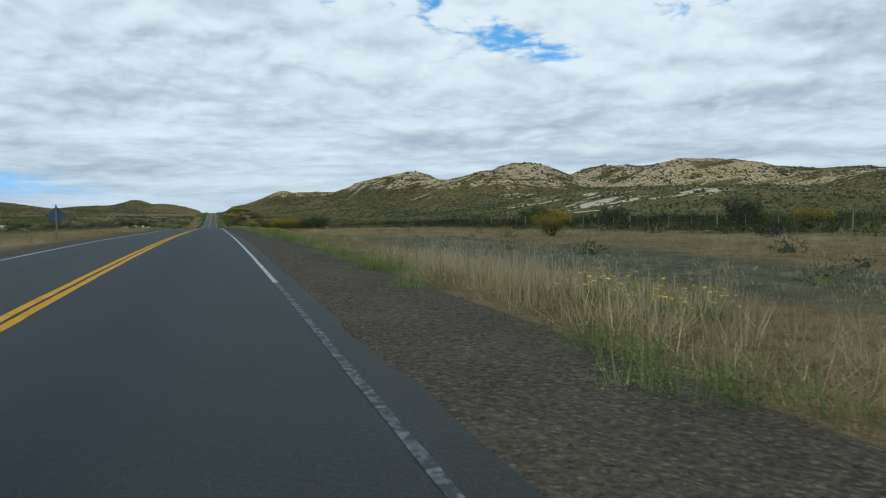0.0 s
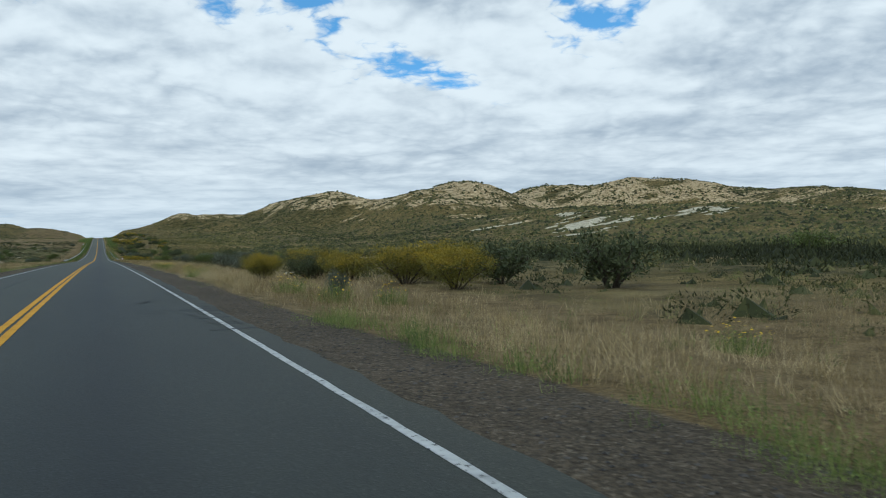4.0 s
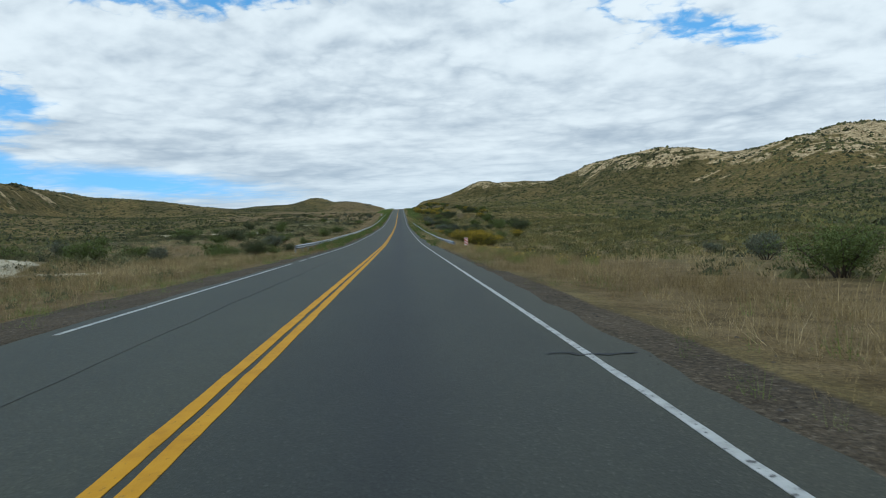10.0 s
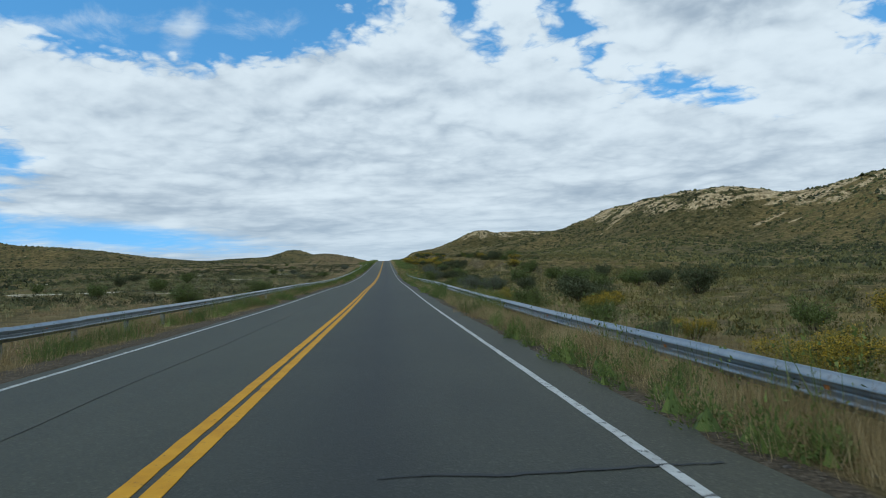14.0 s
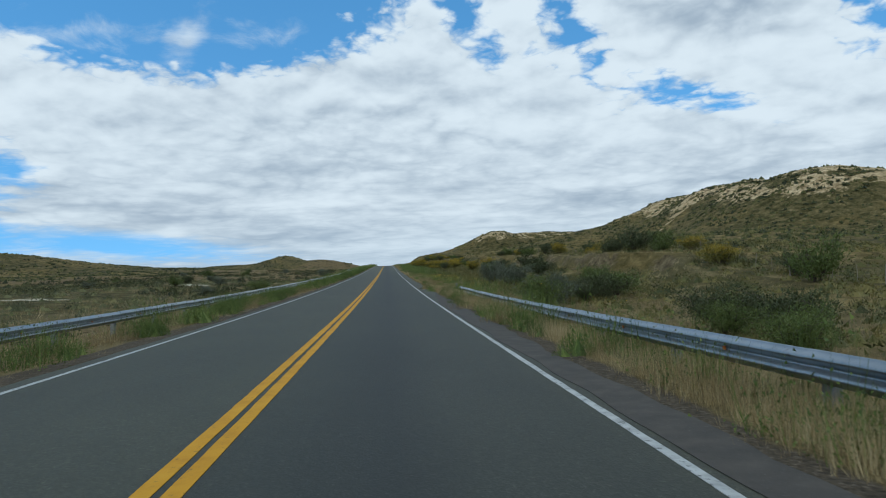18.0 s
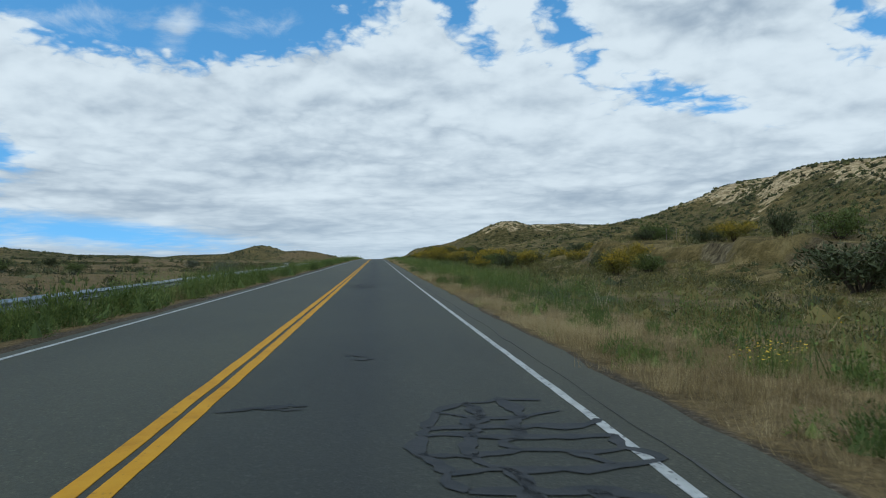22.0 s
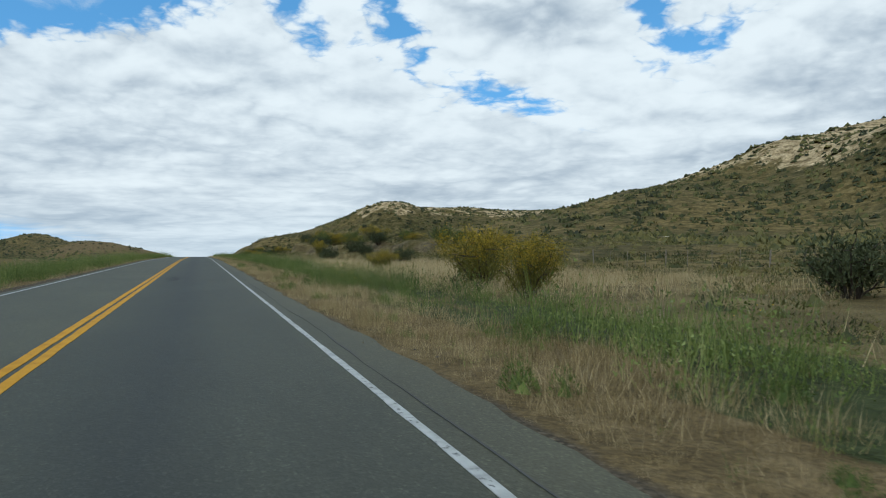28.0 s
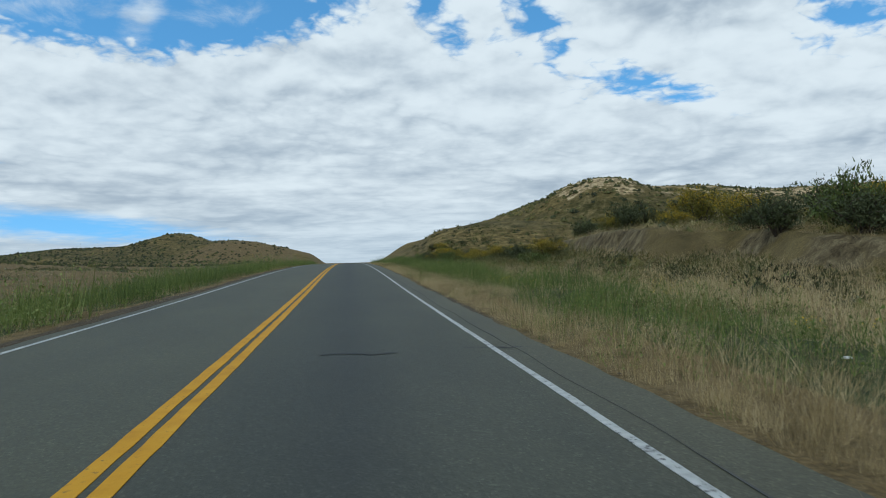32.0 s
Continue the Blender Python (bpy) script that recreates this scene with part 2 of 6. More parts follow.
def bank_height(y):
    return (2.2 * smooth(y, 497, 520) * smooth(y, 668, 640) + 2.0 * smooth(y, 772, 800) * smooth(y, 905, 880)) * (1 + 0.3 * fbm(y / 7, y * 0, 22))


def ground_z(x, y):
    """Height of the open ground."""
    x, y = np.asarray(x, float), np.asarray(y, float)
    a, east = np.abs(x), x > 0
    rz = road_z(y)
    hl = hills(x, y)
    z = rz + hl * (1 + 0.045 * fbm(x / 38, y / 38, 31) + 0.03 * fbm(x / 11, y / 11, 32, 3)) * smooth(a, 9, 26)
    z = z + 0.5 * fbm(x / 30, y / 30, 33) * smooth(a, 14, 50) + 0.10 * fbm(x / 3.5, y / 3.5, 34, 3) * smooth(a, 5.5, 9)
    # shoulder, ditch and embankment
    z = z - 0.05 * np.clip(a - 3.8, 0, 3.0)
    depth = np.where(east, 0.25 + 1.1 * smooth(y, 275, 310) * smooth(y, 505, 480), 0.05 + 0.3 * smooth(y, 120, 60) + 0.8 * smooth(y, 290, 330))
    z = z - depth * smooth(a, 5.6, 11.5) * (1 - 0.75 * smooth(a, 16, 45))
    # cut banks on the right
    f = bank_face(y)
    z = z + np.where(east, bank_height(y) * (0.35 * smooth(x, f - 6.0, f - 0.6) + 0.65 * smooth(x, f - 0.7, f + 0.5)) * (1 - smooth(x, f + 12, f + 75)), 0.0)
    # pale clay bank on the left
    g = -15.2 - 1.4 * fbm(y / 9.0, y * 0, 23)
    hb = 1.5 * smooth(y, 206, 232) * smooth(y, 300, 272)
    z = z + np.where(east, 0.0, hb * smooth(-x, -g - 0.2, -g + 3.2) * (1 - smooth(-x, -g + 6, -g + 45)) * (1 + 0.12 * fbm(x / 5.5, y / 9, 24, 3)))
    # lone clay hummock farther left
    z = z + 2.0 * np.exp(-((x + 44) / 5.5) ** 2 - ((y - 205) / 8) ** 2)
    # below the pavement
    inside = np.where(east, a < 3.6, a < 3.45)
    return np.where(inside, rz - 0.16, np.where(a < 3.8, rz - 0.05, z))


def pale_mask(x, y):
    """0 to 1: bare pale clay, which on the hilltops also stands in for sunlight."""
    h = hills(x, y)
    n = fbm(x / 16, y / 16, 41, 4)
    n2 = fbm(x / 5, y / 5, 42, 3)
    n3 = fbm(x / 30, y / 9, 44, 3)
    # pale ridge caps: bare rock, spread wider to paint in the sun on the crests
    top = smooth(h, 18, 29) * smooth(0.6 * n + 0.5 * n2 + 0.4 * n3, -0.7, 0.25) * np.where(x > 0, 0.86 - 0.6 * smooth(x, 500, 600), np.where(y > 900, 0.2, 0.5))
    mid = smooth(h, 6, 16) * smooth(n + 0.6 * n2, 0.55, 0.95) * np.where((x < 0) & (y > 900), 0.2, 0.8)
    m = np.maximum(top, mid)
    white = smooth(-x, 15.2, 16.6) * smooth(-x, 30, 23) * smooth(y, 211, 218) * smooth(y, 300, 276) * (0.55 + 0.45 * smooth(fbm(x / 5, y / 5, 43, 3), -0.6, 0.0))
    for cx, cy, rx, ry in ((-150, 330, 34, 8), (-110, 285, 18, 5), (203, 481, 22, 9), (226, 420, 32, 18), (249, 463, 24, 14), (281, 398, 28, 19), (200, 398, 16, 8), (330, 520, 20, 16), (-287, 475, 18, 9), (-176, 410, 14, 24), (-29, 568, 5, 3), (12.9, 156, 1.8, 2.4), (-40, 262, 18, 8), (-41, 204, 5, 7), (-55, 205, 22, 9), (-70, 300, 24, 12), (-95, 250, 26, 12), (-120, 360, 30, 14), (-12.5, 284, 3.6, 2.2), (-46, 455, 26, 5), (-60, 520, 22, 6), (33, 205, 9, 3), (26, 118, 6, 2)):
        q = ((x - cx) / rx) ** 2 + ((y - cy) / ry) ** 2
        white = np.maximum(white, smooth(np.exp(-q) + 0.6 * n2, 0.45, 0.95))
    f = bank_face(y)
    cut = np.where(x > 0, smooth(bank_height(y), 0.8, 1.6) * smooth(x, f - 2.2, f - 0.9) * smooth(x, f + 1.2, f + 0.5) * smooth(fbm(x / 3, y / 5, 45, 3), -0.7, 0.2), 0)
    return np.clip(m, 0, 1), cut, np.clip(white, 0, 1)


def field_mask(x, y):
    """0 to 1: open dry grass with few shrubs."""
    right = smooth(x, 4, 6) * smooth(x, 36, 29) * smooth(y, 128, 112)
    right2 = smooth(x, 4, 6) * smooth(x, bank_face(y) - 1, bank_face(y) - 5) * smooth(y, 722, 740) * smooth(y, 850, 832)
    left = smooth(-x, 4, 6) * smooth(-x, 17 + 8 * smooth(y, 60, 0), 12)
    left2 = smooth(-x, 4, 6) * smooth(-x, 44, 34) * smooth(y, 290, 330) * smooth(y, 480, 420) * smooth(fbm(x / 20, y / 20, 51, 3), -0.3, 0.1)
    mid = smooth(x, 4, 6) * smooth(x, 15, 11) * smooth(y, 500, 480)
    left3 = smooth(-x, 4, 6) * smooth(-x, 130, 80) * smooth(y, 570, 610) * smooth(fbm(x / 20, y / 20, 52, 3), -0.7, -0.2)
    strip = smooth(y, 465, 495) * (smooth(x, 3.9, 4.3) * smooth(x, 7.6, 6.6) + smooth(-x, 3.8, 4.2) * smooth(-x, 6.0, 5.0))
    return np.clip(np.maximum.reduce([right, right2, left, left2, mid, left3, strip]), 0, 1)


def green_mask(x, y):
    """0 to 1: lush green weeds beside the road, from the foot of the climb on."""
    foot = np.interp(y, (545, 560, 600, 620, 640, 660, 700, 740, 768, 790, 830), (6.6, 6.1, 4.6, 4.4, 4.9, 5.4, 6.0, 6.1, 6.8, 5.4, 5.6)) + 0.45 * fbm(y / 5, y * 0, 62, 3)
    e = smooth(x, foot - 0.2, foot + 0.4) * smooth(x, 12.5, 9.5) * smooth(y, 545, 590)
    w = smooth(-x, 4.3, 4.9) * smooth(-x, 8.4 + 6.0 * smooth(y, 690, 760), 6.6 + 4.5 * smooth(y, 690, 760)) * smooth(y, 500, 545)
    w2 = smooth(-x, 4.6, 5.2) * smooth(-x, 7.2, 6.2) * smooth(y, 318, 345) * 0.5
    e2 = smooth(x, 4.75, 5.1) * smooth(x, 6.6, 5.9) * smooth(y, 318, 345) * smooth(y, 500, 470) * 1.0
    e3 = smooth(x, 5.2, 6.0) * smooth(x, 13, 9) * smooth(y, 470, 500) * smooth(y, 600, 560) * 0.13
    e = np.maximum(e, e3)
    clump = smooth(fbm(x / 2.2, y / 5, 61, 4), -0.9, -0.2)
    return np.clip((np.maximum(e, w) + np.maximum(w2, e2)) * clump, 0, 1)


# ---------------------------------------------------------------- materials
def material(name, colours, scale=4.0, rough=0.85, metal=0.0, bump=0.0, bump_scale=40.0, tint="", spots=None, detail=6.0, per_island=0.0, stretch=None):
    """Noise between colours at real size; tint: a float attribute of the mesh that moves the tone; spots: colour, scale, amount."""
    m = bpy.data.materials.new(name)
    m.use_nodes = True
    nt = m.node_tree
    N, L = nt.nodes.new, nt.links.new
    b = nt.nodes["Principled BSDF"]
    b.inputs["Roughness"].default_value, b.inputs["Metallic"].default_value = rough, metal
    b.inputs["Specular IOR Level"].default_value = 0.3
    geo = N("ShaderNodeNewGeometry")
    vec = geo.outputs["Position"]
    if stretch:
        mp = N("ShaderNodeMapping")
        mp.inputs["Scale"].default_value = stretch
        L(vec, mp.inputs[0])
        vec = mp.outputs[0]
    n1 = N("ShaderNodeTexNoise")
    n1.inputs["Scale"].default_value, n1.inputs["Detail"].default_value, n1.inputs["Roughness"].default_value = scale, detail, 0.62
    L(vec, n1.inputs["Vector"])
    fac = n1.outputs[0]

    def add(a, v, k):
        s = N("ShaderNodeMath")
        s.operation = "MULTIPLY_ADD"
        L(v, s.inputs[0])
        s.inputs[1].default_value = k
        L(a, s.inputs[2])
        o = N("ShaderNodeMath")
        o.operation = "SUBTRACT"
        L(s.outputs[0], o.inputs[0])
        o.inputs[1].default_value = k * 0.5
        return o.outputs[0]

    if tint:
        at = N("ShaderNodeAttribute")
        at.attribute_name = tint
        fac = add(fac, at.outputs["Fac"], 0.9)
    if per_island:
        fac = add(fac, geo.outputs["Random Per Island"], per_island)
    ramp = N("ShaderNodeValToRGB")
    els = ramp.color_ramp.elements
    k = len(colours)
    lo, hi = (0.3, 0.7) if not (tint or per_island) else (0.15, 0.85)
    while len(els) < k:
        els.new(0.5)
    for i, c in enumerate(colours):
        els[i].position = lo + (hi - lo) * i / max(k - 1, 1)
        els[i].color = (*c, 1)
    L(fac, ramp.inputs[0])
    col = ramp.outputs[0]
    if spots:
        c, s, amount = spots
        v = N("ShaderNodeTexNoise")
        v.inputs["Scale"].default_value, v.inputs["Detail"].default_value = s, 5
        L(geo.outputs["Position"], v.inputs["Vector"])
        mr = N("ShaderNodeMapRange")
        mr.inputs[1].default_value, mr.inputs[2].default_value = 0.66 - amount, 0.74 - amount
        L(v.outputs[0], mr.inputs[0])
        mx = N("ShaderNodeMix")
        mx.data_type = "RGBA"
        L(mr.outputs[0], mx.inputs[0])
        L(col, mx.inputs[6])
        mx.inputs[7].default_value = (*c, 1)
        col = mx.outputs[2]
    L(col, b.inputs["Base Color"])
    if bump:
        n2 = N("ShaderNodeTexNoise")
        n2.inputs["Scale"].default_value, n2.inputs["Detail"].default_value = bump_scale, 5
        L(geo.outputs["Position"], n2.inputs["Vector"])
        bp = N("ShaderNodeBump")
        bp.inputs["Strength"].default_value, bp.inputs["Distance"].default_value = bump, 0.02
        L(n2.outputs[0], bp.inputs["Height"])
        L(bp.outputs[0], b.inputs["Normal"])
    return m


def ground_material():
    m = bpy.data.materials.new("steppe_ground")
    m.use_nodes = True
    nt = m.node_tree
    N, L = nt.nodes.new, nt.links.new
    b = nt.nodes["Principled BSDF"]
    b.inputs["Roughness"].default_value, b.inputs["Specular IOR Level"].default_value = 0.95, 0.1
    pos = N("ShaderNodeNewGeometry").outputs["Position"]

    def noise_(s, d=6.0, r=0.6):
        n = N("ShaderNodeTexNoise")
        n.inputs["Scale"].default_value, n.inputs["Detail"].default_value, n.inputs["Roughness"].default_value = s, d, r
        L(pos, n.inputs["Vector"])
        return n.outputs[0]

    def ramp(f, stops):
        n = N("ShaderNodeValToRGB")
        e = n.color_ramp.elements
        while len(e) < len(stops):
            e.new(0.5)
        for i, (q, c) in enumerate(stops):
            e[i].position, e[i].color = q, (*c, 1)
        L(f, n.inputs[0])
        return n.outputs[0]

    def attr(name):
        n = N("ShaderNodeAttribute")
        n.attribute_name = name
        return n.outputs["Fac"]

    def mix(f, a, c):
        n = N("ShaderNodeMix")
        n.data_type = "RGBA"
        L(f, n.inputs[0])
        L(a, n.inputs[6])
        L(c, n.inputs[7])
        return n.outputs[2]

    def sharpen(f, n, k=0.5, lo=0.4, hi=0.6):
        """The mask with an edge broken up by noise."""
        s = N("ShaderNodeMath")
        s.operation = "MULTIPLY_ADD"
        L(n, s.inputs[0])
        s.inputs[1].default_value = k
        L(f, s.inputs[2])
        r = N("ShaderNodeMapRange")
        r.inputs[1].default_value, r.inputs[2].default_value = lo + k / 2, hi + k / 2
        L(s.outputs[0], r.inputs[0])
        return r.outputs[0]

    soil = ramp(noise_(0.35), ((0.3, (0.0788, 0.0621, 0.0278)), (0.5, (0.1326, 0.1027, 0.0451)), (0.72, (0.2072, 0.1641, 0.0742))))
    scrub = ramp(noise_(0.28, 10.0, 0.78), ((0.38, (0.0319, 0.0317, 0.0097)), (0.5, (0.0798, 0.0678, 0.0254)), (0.58, (0.1406, 0.1130, 0.0490)), (0.68, (0.2344, 0.1818, 0.0875))))
    scrub2 = ramp(noise_(0.45, 10.0, 0.78), ((0.38, (0.0490, 0.0395, 0.0115)), (0.48, (0.1202, 0.0908, 0.0316)), (0.58, (0.2093, 0.1565, 0.0635)), (0.68, (0.3027, 0.2348, 0.1066))))
    scrub = mix(ramp(noise_(0.022, 5.0, 0.6), ((0.44, (0, 0, 0)), (0.55, (0.9, 0.9, 0.9)))), scrub, scrub2)
    col = mix(sharpen(attr("scrub"), noise_(0.12), 0.6), soil, scrub)
    straw = ramp(noise_(1.4, 10.0, 0.72), ((0.32, (0.0798, 0.0576, 0.0255)), (0.52, (0.1553, 0.1135, 0.0537)), (0.72, (0.2267, 0.1686, 0.0854))))
    col = mix(sharpen(attr("field"), noise_(0.8), 0.7, 0.45, 0.75), col, straw)
    grey = ramp(noise_(1.3, 8.0), ((0.3, (0.0475, 0.0493, 0.0275)), (0.55, (0.0819, 0.0816, 0.0466)), (0.75, (0.1556, 0.1445, 0.0824))))
    col = mix(sharpen(attr("bare"), noise_(0.6), 0.7), col, grey)
    moss = ramp(noise_(3.0), ((0.35, (0.0315, 0.0420, 0.0140)), (0.65, (0.0700, 0.0840, 0.0315))))
    col = mix(sharpen(attr("green"), noise_(1.2), 0.6), col, moss)
    # pale rock, its colour brightened and warmed as if the sun lit it
    sunlit_rock = ramp(noise_(0.40, 10.0, 0.78), ((0.38, (0.0831, 0.0594, 0.0262)), (0.46, (0.2731, 0.2034, 0.1058)), (0.55, (0.4868, 0.3770, 0.2167)), (0.68, (0.7123, 0.5769, 0.3679))))
    col = mix(sharpen(attr("pale"), noise_(0.24, 10.0, 0.8), 2.1, 0.34, 0.50), col, sunlit_rock)
    clay = ramp(noise_(0.7000, 8.4681, 0.5174), ((0.34, (0.2385, 0.2031, 0.1278)), (0.48, (0.4349, 0.3928, 0.2800)), (0.66, (0.5893, 0.5419, 0.4078))))
    col = mix(sharpen(attr("white"), noise_(0.5, 9.0, 0.7), 0.9, 0.42, 0.55), col, clay)
    mz = N("ShaderNodeMapping")
    mz.inputs["Scale"].default_value = (1.0, 1.0, 0.55)
    L(pos, mz.inputs[0])
    nz = N("ShaderNodeTexNoise")
    nz.inputs["Scale"].default_value, nz.inputs["Detail"].default_value, nz.inputs["Roughness"].default_value = 1.6, 9.0, 0.72
    L(mz.outputs[0], nz.inputs["Vector"])
    cut = ramp(nz.outputs[0], ((0.36, (0.0400, 0.0296, 0.0152)), (0.5, (0.1160, 0.0912, 0.0488)), (0.66, (0.2160, 0.1768, 0.0992))))
    col = mix(sharpen(attr("cut"), noise_(0.9, 8.0, 0.75), 1.3), col, cut)
    vor = N("ShaderNodeTexVoronoi")
    vor.inputs["Scale"].default_value = 30.0
    L(pos, vor.inputs["Vector"])
    sepc = N("ShaderNodeSeparateColor")
    L(vor.outputs["Color"], sepc.inputs[0])
    stone = ramp(sepc.outputs[0], ((0.1, (0.0403, 0.0334, 0.0229)), (0.5, (0.0739, 0.0615, 0.0431)), (0.85, (0.1121, 0.0939, 0.0670)), (0.97, (0.1907, 0.1615, 0.1193))))
    big = ramp(noise_(0.5), ((0.35, (0.0645, 0.0510, 0.0348)), (0.65, (0.1151, 0.0915, 0.0627))))
    mg = N("ShaderNodeMix")
    mg.data_type = "RGBA"
    mg.inputs[0].default_value = 0.5
    L(stone, mg.inputs[6])
    L(big, mg.inputs[7])
    col = mix(sharpen(attr("gravel"), noise_(1.5), 0.5), col, mg.outputs[2])
    litter = ramp(noise_(16.0, 8.0, 0.75), ((0.34, (0.55, 0.54, 0.52)), (0.5, (1.0, 1.0, 1.0)), (0.64, (1.5, 1.48, 1.42))))
    ml = N("ShaderNodeMix")
    ml.data_type, ml.blend_type = "RGBA", "MULTIPLY"
    ml.inputs[0].default_value = 1.0
    L(col, ml.inputs[6])
    L(litter, ml.inputs[7])
    L(ml.outputs[2], b.inputs["Base Color"])
    bp = N("ShaderNodeBump")
    bp.inputs["Strength"].default_value, bp.inputs["Distance"].default_value = 0.9, 0.08
    L(noise_(9.0, 8.0), bp.inputs["Height"])
    bp2 = N("ShaderNodeBump")
    bp2.inputs["Strength"].default_value, bp2.inputs["Distance"].default_value = 0.5, 1.0
    L(noise_(0.5, 8.0), bp2.inputs["Height"])
    L(bp2.outputs[0], bp.inputs["Normal"])
    L(bp.outputs[0], b.inputs["Normal"])
    return m


def asphalt_material():
    m = bpy.data.materials.new("asphalt")
    m.use_nodes = True
    nt = m.node_tree
    N, L = nt.nodes.new, nt.links.new
    b = nt.nodes["Principled BSDF"]
    b.inputs["Roughness"].default_value, b.inputs["Specular IOR Level"].default_value = 0.72, 0.32
    pos = N("ShaderNodeNewGeometry").outputs["Position"]
    sep = N("ShaderNodeSeparateXYZ")
    L(pos, sep.inputs[0])

    def noise_(s, d=6.0, st=None):
        n = N("ShaderNodeTexNoise")
        n.inputs["Scale"].default_value, n.inputs["Detail"].default_value, n.inputs["Roughness"].default_value = s, d, 0.65
        if st:
            mp = N("ShaderNodeMapping")
            mp.inputs["Scale"].default_value = st
            L(pos, mp.inputs[0])
            L(mp.outputs[0], n.inputs["Vector"])
        else:
            L(pos, n.inputs["Vector"])
        return n.outputs[0]

    def ramp(f, stops):
        n = N("ShaderNodeValToRGB")
        e = n.color_ramp.elements
        while len(e) < len(stops):
            e.new(0.5)
        for i, (q, c) in enumerate(stops):
            e[i].position, e[i].color = q, (*c, 1)
        L(f, n.inputs[0])
        return n.outputs[0]

    # the worn tracks and the darker strip between them, across the two lanes
    wob = N("ShaderNodeMath")
    wob.operation = "MULTIPLY_ADD"
    L(noise_(0.25, 4.0, (1, 0.15, 1)), wob.inputs[0])
    wob.inputs[1].default_value = 0.5
    L(sep.outputs[0], wob.inputs[2])
    across = N("ShaderNodeMapRange")
    across.inputs[1].default_value, across.inputs[2].default_value = -3.75, 4.75
    L(wob.outputs[0], across.inputs[0])
    lanes = ramp(across.outputs[0], ((0.0, (0.0617, 0.0631, 0.0418)), (0.10, (0.0518, 0.0546, 0.0377)), (0.44, (0.0546, 0.0577, 0.0396)), (0.475, (0.0420, 0.0456, 0.0333)),
                                     (0.55, (0.0350, 0.0394, 0.0309)), (0.645, (0.0245, 0.0286, 0.0252)), (0.72, (0.0385, 0.0430, 0.0338)), (0.84, (0.0402, 0.0444, 0.0334)),
                                     (0.885, (0.0503, 0.0524, 0.0361)), (0.98, (0.0617, 0.0616, 0.0401))))
    stain = ramp(noise_(0.6, 7.0, (1, 0.35, 1)), ((0.3, (0.80, 0.81, 0.83)), (0.55, (1.0, 1.0, 1.0)), (0.75, (1.16, 1.15, 1.12))))
    vor = N("ShaderNodeTexVoronoi")
    vor.inputs["Scale"].default_value = 55.0
    L(pos, vor.inputs["Vector"])
    sc = N("ShaderNodeSeparateColor")
    L(vor.outputs["Color"], sc.inputs[0])
    grit = ramp(sc.outputs[0], ((0.0, (0.8, 0.8, 0.8)), (0.6, (1.0, 1.0, 1.0)), (0.95, (1.3, 1.3, 1.28)), (1.0, (1.9, 1.9, 1.85))))

    def mul(a, c):
        n = N("ShaderNodeMix")
        n.data_type, n.blend_type = "RGBA", "MULTIPLY"
        n.inputs[0].default_value = 1.0
        L(a, n.inputs[6])
        L(c, n.inputs[7])
        return n.outputs[2]

    # darker and bluer near the start of the road, paler towards its far end
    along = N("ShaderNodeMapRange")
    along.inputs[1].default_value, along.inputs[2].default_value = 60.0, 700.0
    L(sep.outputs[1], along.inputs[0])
    along_tone = ramp(along.outputs[0], ((0.0, (0.47, 0.51, 0.56)), (0.22, (0.78, 0.80, 0.80)), (0.76, (0.88, 0.86, 0.80)), (0.9, (1.22, 1.17, 1.06))))
    L(mul(mul(mul(lanes, along_tone), stain), grit), b.inputs["Base Color"])
    bp = N("ShaderNodeBump")
    bp.inputs["Strength"].default_value, bp.inputs["Distance"].default_value = 0.35, 0.006
    L(vor.outputs["Distance"], bp.inputs["Height"])
    L(bp.outputs[0], b.inputs["Normal"])
    return m


M_GROUND, M_ASPHALT = ground_material(), asphalt_material()
M_WHITE = material("white_road_paint", ((0.2660, 0.2707, 0.2604), (0.3990, 0.4085, 0.3906), (0.4750, 0.4845, 0.4650)), 6.0, 0.7, spots=((0.0855, 0.0855, 0.0837), 16.0, 0.07), bump=0.2)
M_WORN = material("worn_white_paint", ((0.0525, 0.0540, 0.0555), (0.0975, 0.0990, 0.0990), (0.2025, 0.2063, 0.2025)), 9.0, 0.75, spots=((0.0375, 0.0390, 0.0413), 12.0, 0.2), bump=0.2)
M_YELLOW = material("yellow_road_paint", ((0.42, 0.20, 0.004), (0.51, 0.255, 0.006), (0.55, 0.29, 0.012)), 3.0, 0.85, spots=((0.22, 0.13, 0.03), 22.0, 0.03), bump=0.2)
M_TAR = material("bitumen_seal", ((0.0300, 0.0335, 0.0365), (0.0500, 0.0530, 0.0545)), 5.0, 0.92, bump=0.2)
M_SEAM = material("dark_joint", ((0.0484, 0.0497, 0.0464), (0.0780, 0.0780, 0.0709)), 2.0, 0.8)
M_DUST = material("dusty_asphalt", ((0.044, 0.040, 0.034), (0.060, 0.053, 0.044), (0.078, 0.069, 0.056)), 3.0, 0.9, spots=((0.09, 0.082, 0.07), 40.0, 0.05), bump=0.06)
M_STEEL = material("galvanised_steel", ((0.1920, 0.2240, 0.2480), (0.2560, 0.2920, 0.3200), (0.3200, 0.3520, 0.3760)), 2.5, 0.36, 0.85, spots=((0.2080, 0.2120, 0.2160), 5.0, 0.05), bump=0.06)
M_POST = material("weathered_steel_post", ((0.17, 0.175, 0.17), (0.28, 0.285, 0.28)), 6.0, 0.7, 0.3, bump=0.2)
M_AMBER = material("amber_reflector", ((0.42, 0.12, 0.02), (0.5, 0.16, 0.03)), 30.0, 0.35)
